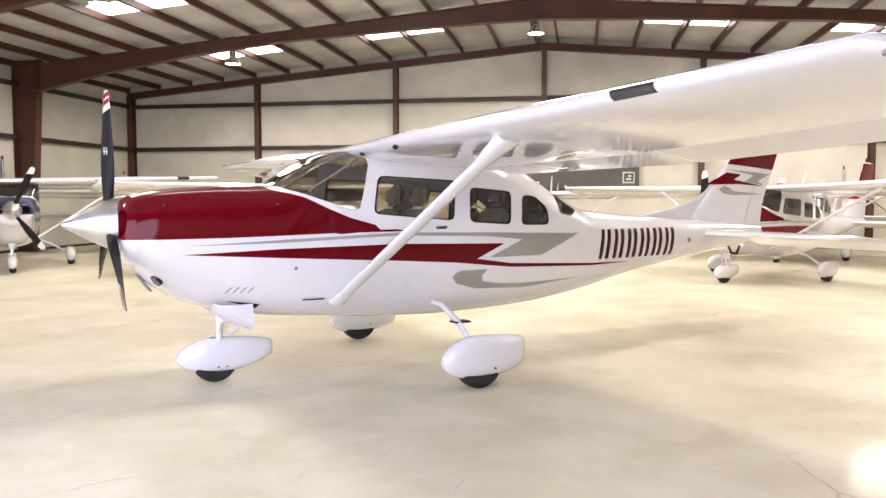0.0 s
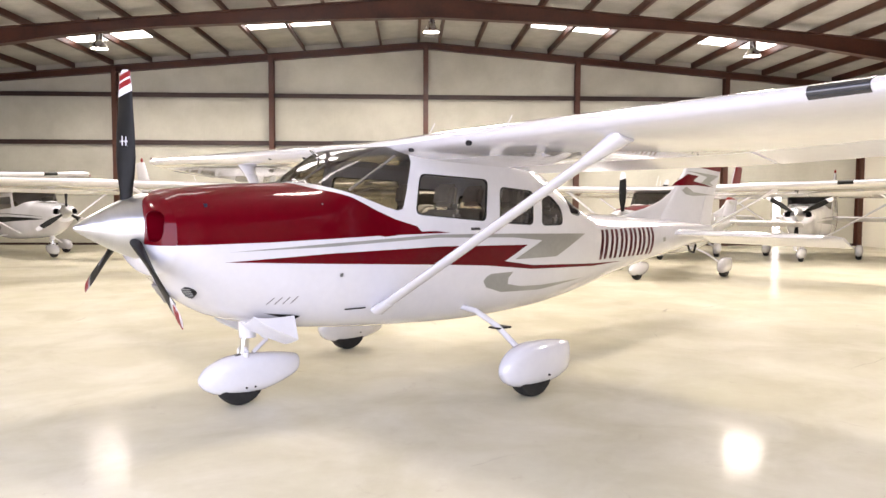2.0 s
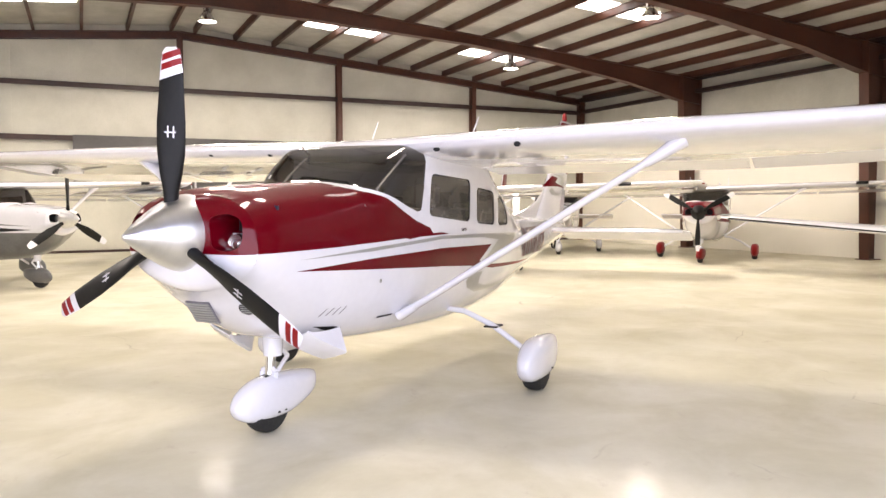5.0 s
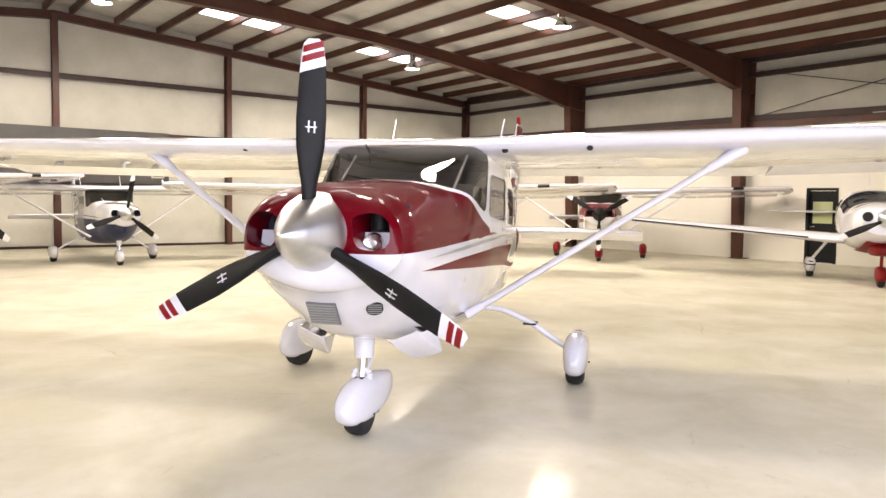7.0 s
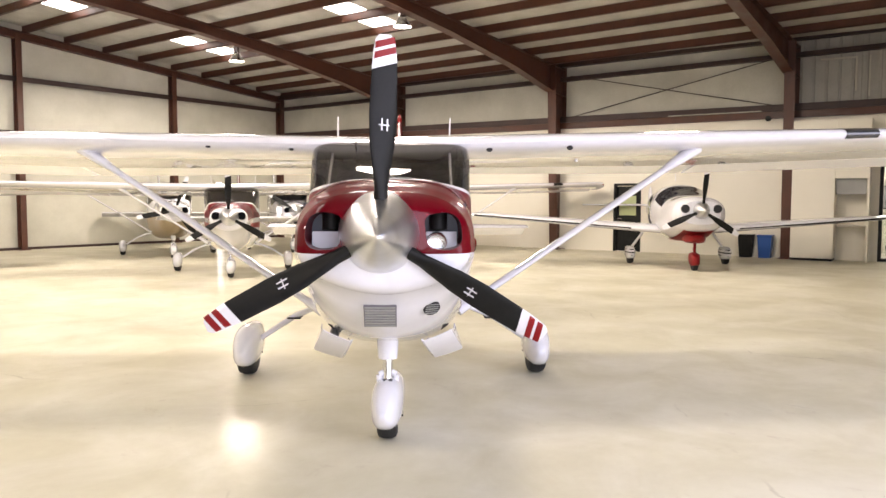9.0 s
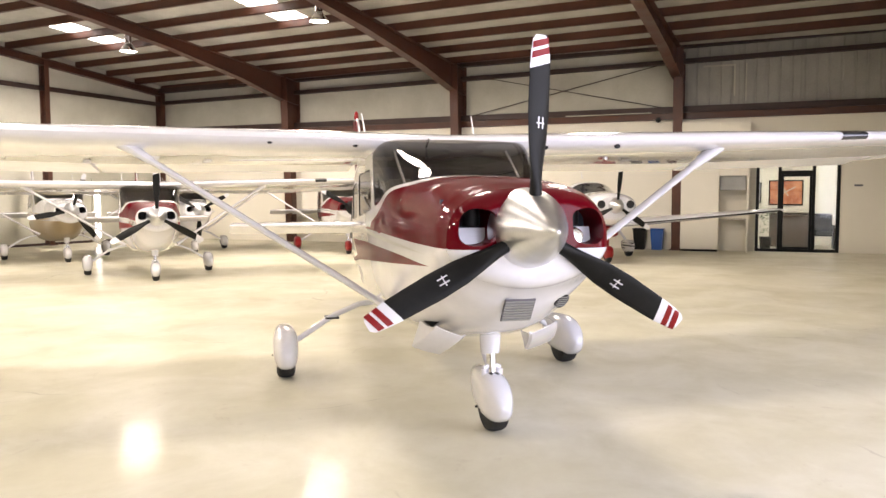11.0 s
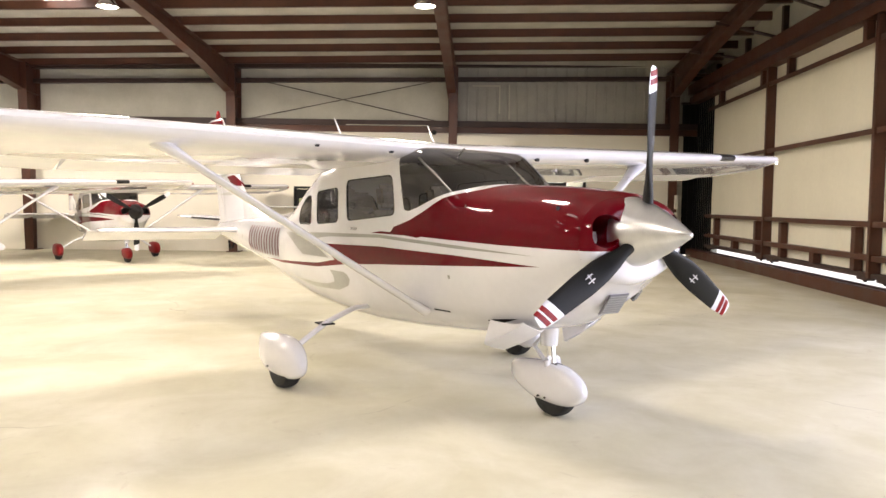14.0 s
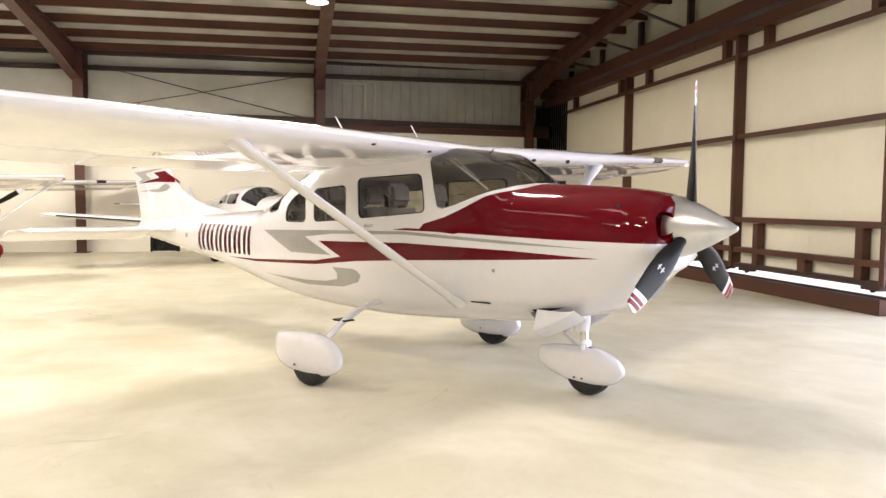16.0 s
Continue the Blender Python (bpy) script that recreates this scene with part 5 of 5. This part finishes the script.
for k in range(60):
    a, h, r = random.uniform(0, 6.28), random.uniform(0.45, 1.05), random.uniform(0.05, 0.24)
    c = Vector((20.62 + r * math.cos(a), 0.9 + r * math.sin(a), h))
    d = Vector((math.cos(a), math.sin(a), random.uniform(-0.3, 0.8))).normalized() * 0.12
    w = Vector((-math.sin(a), math.cos(a), 0)) * 0.03
    vs = [bm.verts.new(c - d * 0.5), bm.verts.new(c + w), bm.verts.new(c + d * 0.5 + Vector((0, 0, -0.02))), bm.verts.new(c - w)]
    bm.faces.new(vs)
in_wall("leaves", bm, material("plant leaf", (0.05, 0.1, 0.03), 0.5), plant)
front = tagged(new("door_1"), "black-framed glazed office door with side lights", "door", "", "structure")
bm = bmesh.new()
for a, b, z0, z1 in ((20.45, 20.53, 0, 2.62), (21.0, 21.08, 0, 2.62), (21.83, 21.91, 0, 2.62), (22.42, 22.5, 0, 2.62), (20.53, 22.42, 2.56, 2.62), (20.53, 22.42, 0, 0.08), (21.08, 21.83, 2.08, 2.18)):
    add_box(bm, a, b, -0.15, -0.02, z0, z1, 0.006)
in_wall("door_frame", bm, BLACK, front, shift=-0.12)
for a, b, z0, z1 in ((20.53, 21.0, 0.08, 2.56), (21.91, 22.42, 0.08, 2.56), (21.08, 21.83, 2.18, 2.56), (21.14, 21.77, 0.14, 2.02)):
    in_wall("pane", box(a, b, -0.075, -0.065, z0, z1), CLEAR, front, shift=-0.12).visible_shadow = False
bm = bmesh.new()
for a, b, z0, z1 in ((21.08, 21.14, 0.08, 2.08), (21.77, 21.83, 0.08, 2.08), (21.14, 21.77, 2.02, 2.08), (21.14, 21.77, 0.08, 0.14)):
    add_box(bm, a, b, -0.1, -0.04, z0, z1, 0.004)
in_wall("door_leaf", bm, BLACK, front, shift=-0.12)
in_wall("push_bar", tube((21.16, -0.14, 1.0), (21.75, -0.14, 1.0), 0.015, 0.015, 8), CHROME, front, shift=-0.12)
# dark glazed door towards the back
door = tagged(new("door_2"), "dark door with a small glass panel, standing ajar", "door", "", "structure")
bm = bmesh.new()
add_box(bm, 13.53, 13.6, -0.15, 0.0, 0, 1.98)
add_box(bm, 14.27, 14.34, -0.15, 0.0, 0, 1.98)
add_box(bm, 13.6, 14.27, -0.15, 0.0, 1.91, 1.98)
in_wall("door_frame", bm, BLACK, door)
in_wall("door_leaf", box(13.6, 14.27, -0.06, -0.02, 0.01, 1.9, 0.005), BLACK, door)
in_wall("pane", box(13.68, 14.18, -0.068, -0.06, 1.05, 1.62), material("wired glass", (0.5, 0.55, 0.3), 0.2), door)
in_wall("door_handle", tube((13.64, -0.12, 0.96), (13.76, -0.12, 0.96), 0.012), CHROME, door)
# white closet with a niche, bins, wall boxes
clo = tagged(in_wall("tall_closet", box(18.42, 19.4, -0.75, -0.13, 0.06, 3.5, 0.01), PLASTER), "tall cream closet built against the office wall", "closet")
in_wall("upper_box", box(19.402, 20.15, -0.75, -0.13, 2.05, 3.5, 0.01), PLASTER, clo)
in_wall("side_panel", box(20.1, 20.15, -0.75, -0.13, 0.0, 2.05, 0.004), PLASTER, clo)
in_wall("plinth", box(18.44, 19.38, -0.72, -0.14, 0.0, 0.06), BLACK, clo)
in_wall("niche_panel", box(19.41, 20.08, -0.6, -0.56, 1.66, 2.05, 0.006), SILVER, clo)
in_wall("niche_counter", box(19.41, 20.1, -0.6, -0.13, 0.86, 0.9, 0.01), CABIN, clo)
for x, mat, lab in ((17.1, BLACK, "black plastic waste bin"), (17.58, BLUE_BIN, "blue plastic recycling bin")):
    bm = bmesh.new()
    add_loft(bm, [[Vector((x + 0.2 + q * r, -0.4 + p * r, z)) for q, p in ((-1, -1), (1, -1), (1, 1), (-1, 1))] for z, r in ((0.0, 0.14), (0.54, 0.175), (0.57, 0.185))])
    b = tagged(in_wall("waste_bin", bm, mat), lab + " on the hangar floor", "bin", "waste bins")
    in_wall("lid", box(x + 0.005, x + 0.395, -0.595, -0.205, 0.57, 0.6, 0.01), mat, b)
tagged(in_wall("wall_switch", box(22.7, 22.9, -0.14, -0.12, 1.75, 1.8, 0.004), GREY), "small dark wall plate on the partition", "plate")
tagged(in_wall("wall_speaker", tube((17.75, -0.36, 3.63), (17.75, -0.2, 3.65), 0.075, 0.05, 16), BLACK), "small dark horn speaker on the wall rail", "speaker")
bm = bmesh.new()
for a, b, z0, z1 in ((19.7, 19.74, 4.25, 5.1), (18.9, 19.7, 5.06, 5.1), (20.0, 20.03, 4.1, 5.1)):
    add_box(bm, a, b, -0.07, -0.01, z0, z1)
tagged(in_wall("conduit", bm, WALL), "white conduit run on the upper wall", "conduit")
tagged(in_wall("conduit", tube((15.1, -0.225, 3.845), (17.55, -0.225, 3.845), 0.013, 0.013, 8), WALL), "thin white conduit along the wall rail", "conduit")
for z0, z1, lab in ((1.43, 1.85, "narrow white notice fixed to the red steel column"), (1.22, 1.33, "small white label on the red steel column")):
    tagged(in_wall("column_notice", box(24.955, 25.065, -0.576, -0.56, z0, z1, 0.003), PLASTER), lab, "notice")
TRACK_Z = 4.62  # underside of the door header
# black strips and backing put over the walls to make the dark gap
cur = tagged(new("dark_gap_strips"), "black strips standing in for the dark gap beside the hangar door", "curtain")
in_wall("strip_rail", box(25.26, 26.0, -0.14, -0.02, 4.6, 4.66, 0.005), STEEL_DARK, cur)
in_wall("backing", box(25.3, 25.97, -0.045, -0.03, 0.04, 4.6, 0.003), BLACK, cur)
for k in range(7):
    in_wall("strip", box(25.37 + 0.09 * k - 0.05, 25.37 + 0.09 * k + 0.05, -0.11 + 0.05 * (k % 2), -0.09 + 0.05 * (k % 2), 0.05, 4.6, 0.004), BLACK, cur)
for k in range(18):
    x = 14.97 + 0.095 * k
    y = DOOR_Y - 0.1 + 0.03 * (k % 2)
    part("strip", box(x, x + 0.1, y - 0.008, y + 0.008, 0.05, TRACK_Z - 0.02, 0.003), BLACK, cur)

# hangar doors, closed leaves at the right, open at the left
POSTS = (1.75, 5.5, 10.3, 14.95)
def door_leaf(x0, x1, y):
    leaf = new("hangar_door")
    leaf.location = (x0, y, 0)
    tagged(leaf, "closed cream hangar door leaf on a red steel frame", "door", "hangar door leaves")
    w = x1 - x0
    n = max(2, round(w / 2.4))
    for k in range(n):
        part("door_sheet", box(k * w / n + 0.001, (k + 1) * w / n - 0.001, -0.14, -0.1, 0.46, TRACK_Z), DOORSKIN, leaf, "", False)
    for x in (0.0,):
        part("post", box(x, x + 0.1, -0.1, 0.1, 0.38, TRACK_Z, 0.008), STEEL, leaf)
    for z in (0.74, 1.29, 2.8, 4.27):
        bm = bmesh.new()
        add_box(bm, 0, w, -0.1, 0.08, z, z + 0.012)
        add_box(bm, 0, w, 0.068, 0.08, z - 0.08, z)
        part("rail", bm, STEEL, leaf, "", False)
    for x in (w * 0.1, w * 0.78):
        part("stub", box(x, x + 0.14, -0.08, 0.06, 4.28, TRACK_Z, 0.006), STEEL, leaf)
        part("stub", box(x + 0.1, x + 0.26, -0.08, 0.06, 0.46, 1.2, 0.006), STEEL, leaf)
    part("stub", box(w * 0.46, w * 0.46 + 0.2, -0.08, 0.06, 0.46, 0.66, 0.006), STEEL, leaf)
    part("bottom_rail", box(0, w, -0.12, 0.08, 0.38, 0.46, 0.01), STEEL_DARK, leaf)
    for x in (0.14, w - 0.5):
        part("wheel_box", box(x - 0.02, x + 0.34, -0.08, 0.06, 0.33, 0.38, 0.006), STEEL_DARK, leaf)
        part("wheel", revolve([(-0.02, 0.02), (-0.02, 0.045), (0.02, 0.045), (0.02, 0.02)], "y", 18, (x + 0.16, 0, 0.34)), BLACK, leaf)
for x0, x1 in zip(POSTS, POSTS[1:]):
    door_leaf(x0, x1 - 0.02, DOOR_Y)
structure("door_sill", box(POSTS[0], 16.6, DOOR_Y - 0.2, DOOR_Y + 0.16, 0.0, 0.23, 0.015), STEEL, "low red-brown steel sill under the hangar doors")
structure("door_track", box(POSTS[0], 16.6, DOOR_Y - 0.03, DOOR_Y + 0.03, 0.23, 0.26), STEEL_DARK, "dark steel door track on the sill")
bm = bmesh.new()
for z0, z1, y1 in ((0.0, 0.2, 0.14), (0.27, 0.55, 0.2)):
    add_box(bm, LEFT, CORNER + 1.9, DOOR_Y - 0.25, DOOR_Y + y1, TRACK_Z + z0, TRACK_Z + z0 + 0.03)
    add_box(bm, LEFT, CORNER + 1.9, DOOR_Y + y1 - 0.03, DOOR_Y + y1, TRACK_Z + z0 + 0.03, TRACK_Z + z1)
    add_box(bm, LEFT, CORNER + 1.9, DOOR_Y - 0.25, DOOR_Y - 0.22, TRACK_Z + z0 + 0.03, TRACK_Z + z1)
structure("door_header", bm, STEEL, "red oxide steel door track header")
bm = bmesh.new()
ring = [(LEFT, TRACK_Z + 0.3), (CORNER + 1.9, TRACK_Z + 0.3), (CORNER + 1.9, RIDGE - XR * slope_right(DOOR_Y) + 0.04), (0, RIDGE + 0.06), (LEFT, roof_z(LEFT) + 0.06)]
add_loft(bm, [[Vector((x, y, z)) for x, z in ring] for y in (DOOR_Y - 0.42, DOOR_Y - 0.3)])
structure("wall_front", bm, WALL, "white gable wall above the hangar doors")
bm = box(LEFT - 0.1, -11.9, DOOR_Y - 0.3, DOOR_Y - 0.15, 0, TRACK_Z + 0.3)
structure("wall_front", bm, WALL, "white wall beside the hangar doorway")
bm = box(14.95, CORNER + 2.0, DOOR_Y - 0.3, DOOR_Y - 0.15, 0, TRACK_Z + 0.3)
structure("wall_front", bm, WALL, "white wall beside the hangar doors")

# posts and diagonals of the header truss
bm = bmesh.new()
for k in range(13):
    x = -13.5 + 2.35 * k
    add_box(bm, x, x + 0.12, DOOR_Y - 0.2, DOOR_Y - 0.08, TRACK_Z + 0.55, roof_z(x) - 0.1)
    add_tube(bm, (x + 0.06, DOOR_Y - 0.14, TRACK_Z + 0.56), (x + 1.2, DOOR_Y + 1.0, roof_z(x) - 0.2), 0.035, 0.035, 8)
structure("header_truss", bm, STEEL_DARK, "dark steel posts and braces above the doors")

# lamps
def high_bay(x, y, z, watts=220):
    lamp = new("high_bay_lamp")
    lamp.location = (x, y, z)
    tagged(lamp, "lit metal high-bay lamp hanging from the roof", "lamp", "hangar lamps")
    part("reflector", add_loft(bmesh.new(), [[Vector((r * math.cos(2 * math.pi * k / 20), r * math.sin(2 * math.pi * k / 20), h)) for k in range(20)] for h, r in ((0.22, 0.07), (0.18, 0.1), (0.08, 0.17), (0.0, 0.22), (-0.01, 0.225))], True, False), ALU, lamp)
    part("ballast", revolve([(0.2, 0.05), (0.22, 0.09), (0.42, 0.09), (0.45, 0.05)], "z", 16), ALU, lamp)
    part("hook", tube((0, 0, 0.44), (0, 0, max(0.5, roof_z(x) - z - 0.02)), 0.012), STEEL_DARK, lamp)
    part("lens", revolve([(0.005, 0.02), (0.0, 0.205), (0.012, 0.205), (0.012, 0.02)], "z", 20), BULB, lamp)
    d = bpy.data.lights.new("lamp_light", "SPOT")
    d.energy, d.color, d.spot_size, d.spot_blend, d.shadow_soft_size = watts, (1.0, 0.925, 0.795), radians(176), 0.3, 0.5
    o = new("lamp_light", d)
    o.location = (x, y, z - 0.05)
for y in (17.6, 11.6, 5.0):
    for x in (-8.4, 0.04, 8.5):
        high_bay(x, y, 5.84 if abs(x) < 1 else 5.32 if y > 15 else 5.5, ((320 if x > 1 else 380) if y < 6 else 530 if y < 12 else 540) * (1.12 if x > 1 else 0.69 if x < -1 else 1.0))

# ---- parked aircraft ----
high_wing("white and maroon high-wing light aircraft parked on the hangar floor", (-0.368, 4.343), 39.28, main=True, prop_turn=1.8)
high_wing("white high-wing aircraft with red-topped cowling parked in the hangar", (4.9, 13.25), 50, RED, BRIGHT_RED, SILVER, prop_turn=0, group="parked aircraft", size=0.9, nose=WHITE)
high_wing("white high-wing aircraft with red wheel fairings by the offices", (12.03, 13.42), 41, RED, RED, GREY, prop_turn=180, wheels=BRIGHT_RED, group="parked aircraft", span=0.9, spinner=BLACK, size=0.94)
high_wing("white high-wing aircraft with tan underside near the back wall", (6.75, 18.35), 60, WHITE, TAN, TAN, TAN, prop_turn=20, group="parked aircraft", size=0.92)
high_wing("white high-wing aircraft with dark windshield at the back", (10.2, 17.5), 54, WHITE, GREY, GREY, None, prop_turn=62, group="parked aircraft", span=0.8, size=0.9)
high_wing("white high-wing aircraft with blue underside before the back wall", (0.15, 18.15), 88, WHITE, BLUE, GREY, BLUE, prop_turn=10, group="parked aircraft", size=0.87)
high_wing("white high-wing aircraft with grey underside and black stripes", (-4.6, 14.6), 130, WHITE, BLACK, GREY, GREY, prop_turn=0, group="parked aircraft", wheels=GREY, size=0.93)
high_wing("white high-wing aircraft with black stripes in the back corner", (-10.9, 18.6), 140, WHITE, BLACK, GREY, None, prop_turn=0, group="parked aircraft", span=0.7, size=0.9)
high_wing("white high-wing aircraft with dark blue cowling by the side wall", (-11.6, 12.7), 131, BLUE, BLUE, GREY, None, prop_turn=25, group="parked aircraft", span=0.7)


# ---- low-wing aircraft by the offices ----
def low_wing(label, at, angle):
    plane = new("low_wing_aircraft")
    plane.matrix_world = pose(at[0], at[1], 0, 0, 0, angle)
    tagged(plane, label, "aircraft", "parked aircraft")
    table = [(-2.2, 1.0, 1.5, 0.4), (-2.05, 0.88, 1.56, 0.52), (-1.6, 0.74, 1.6, 0.58), (-1.1, 0.64, 1.6, 0.62), (-0.6, 0.6, 1.72, 0.65), (-0.1, 0.6, 1.86, 0.66), (0.6, 0.62, 1.84, 0.62), (1.4, 0.7, 1.66, 0.48), (2.4, 0.85, 1.5, 0.3), (3.6, 1.0, 1.42, 0.16), (4.5, 1.1, 1.38, 0.07)]
    def ring(x, n=28):
        zb, zt, w = lerp_table(table, x)
        out = []
        for k in range(n):
            a = 2 * math.pi * k / n
            c, s = math.cos(a), math.sin(a)
            e = 2 / 2.5
            out.append(Vector((x, w * math.copysign(abs(c) ** e, c), (zb + zt) / 2 + (zt - zb) / 2 * math.copysign(abs(s) ** e, s))))
        return out
    xs = [-2.2 + 6.7 * k / 44 for k in range(45)]
    part("fuselage", loft([ring(x) for x in xs]), WHITE, plane)
    # red lower cowling, windshield and side windows follow the hull
    def sector(x0, x1, a0, a1, out, mat, name):
        """A shell over the hull between two angles, counted from starboard over the top."""
        rows = []
        for k in range(11):
            x = x0 + (x1 - x0) * k / 10
            zb, zt, w = lerp_table(table, x)
            c = Vector((x, 0, (zb + zt) / 2))
            e = 2 / 2.5
            row = []
            for j in range(21):
                a = radians(a0 + (a1 - a0) * j / 20)
                p = Vector((x, w * math.copysign(abs(math.cos(a)) ** e, math.cos(a)), c.z + (zt - zb) / 2 * math.copysign(abs(math.sin(a)) ** e, math.sin(a))))
                row.append(c + (p - c) * out)
            rows.append(row)
        return part(name, add_loft(bmesh.new(), rows, False, False), mat, plane)
    sector(-2.0, -0.5, 241, 299, 1.03, BRIGHT_RED, "lower_cowling")
    sector(-1.0, -0.3, 24, 156, 1.012, glass_dark, "windshield")
    for a in (24, 156):
        sector(-0.1, 0.42, a - 12, a + 14, 1.012, glass_dark, "side_window")
        sector(0.5, 1.0, a - 10, a + 12, 1.012, glass_dark, "side_window")
    part("belly_scoop", teardrop(-2.05, -0.9, 0.7, 0, 0.12, 0.22, None, 14, 14), BRIGHT_RED, plane)
    for y in (-0.325, 0.325):
        r = part("inlet_ring", revolve([(-2.2, 0.086), (-2.222, 0.089), (-2.222, 0.093), (-2.06, 0.1)], "x", 20, (0, y, 1.33)), WHITE, plane)
        part("inlet", revolve([(-2.218, 0.002), (-2.218, 0.088), (-2.06, 0.088), (-2.06, 0.002)], "x", 20, (0, y, 1.33)), DARK, r)
    propeller(plane, (-2.32, 0, 1.3), 5, 3, False, None, 0.75, 0.88)
    for s in (-1, 1):
        rings = []
        for y, le, ch, t in ((0.4, -0.75, 1.5, 0.14), (1.5, -0.68, 1.35, 0.14), (3.2, -0.55, 1.1, 0.13), (4.7, -0.42, 0.85, 0.12), (5.0, -0.28, 0.55, 0.08)):
            rings.append([Vector((le + ch * c, s * y, 0.78 + 0.075 * y + ch * u)) for c, u in airfoil(0, 1, t=t)])
        w = part("wing", loft(rings), WHITE, plane)
        rings = []
        for y, le, t in ((1.2, -0.7, 0.14), (3.2, -0.55, 0.13), (4.8, -0.42, 0.12)):
            rings.append([Vector((le - 0.006 + 0.05 * q, s * y, 0.78 + 0.075 * y + z)) for q, z in ((0, -0.007), (0, 0.007), (0.35, 0.018), (0.35, -0.018))])
        part("deice_boot", loft(rings), BLACK, w)
        g = part("gear_leg", pipe([(0.15, s * 0.8, 0.75), (0.17, s * 1.05, 0.4)], 0.03), WHITE, plane)
        part("wheel_fairing", teardrop(-0.22, 0.62, 0.26, s * 1.1, 0.16, 0.11, 0.09), WHITE, plane)
        for k in range(3):
            z = 0.2 + 0.065 * k
            r = 0.118 * (1 - ((z - 0.26) / 0.165) ** 2) ** 0.5
            part("fairing_stripe", add_loft(bmesh.new(), [[Vector((0.16 + 0.4 * math.cos(a) * (r / 0.118), s * 1.1 + r * math.sin(a), zz)) for a in (2 * math.pi * q / 24 for q in range(24))] for zz in (z, z + 0.026)], True, True), BLACK, g)
        part("tyre", tyre(0.1, s * 1.1, 0.19, 0.14), RUBBER, plane)
        part("stabiliser", surface([(Vector((0, s * y, 1.35)), a, b, t) for y, a, b, t in ((0.03, 4.0, 4.8, 0.1), (1.9, 4.2, 4.75, 0.08))], 0, 1, (0, 0, 1)), WHITE, plane)
    part("fin", surface([(Vector((0, 0, z)), a, b, t) for z, a, b, t in ((1.3, 3.5, 4.8, 0.08), (2.0, 4.1, 5.0, 0.09), (2.65, 4.5, 5.15, 0.08))], 0, 1, (0, 1, 0)), WHITE, plane)
    part("nose_strut", tube((-1.7, 0, 0.75), (-1.66, 0, 0.3), 0.03), BRIGHT_RED, plane)
    part("wheel_fairing", teardrop(-1.95, -1.3, 0.24, 0, 0.15, 0.1, 0.085), BRIGHT_RED, plane)
    part("tyre", tyre(-1.7, 0, 0.17, 0.12), RUBBER, plane)
    part("antenna", tube((0.5, 0, 1.96), (0.66, 0, 2.3), 0.01, 0.006, 8), WHITE, plane)
    return plane


low_wing("white low-wing aircraft with red lower cowling and dark canopy", (12.35, 6.35), 31)
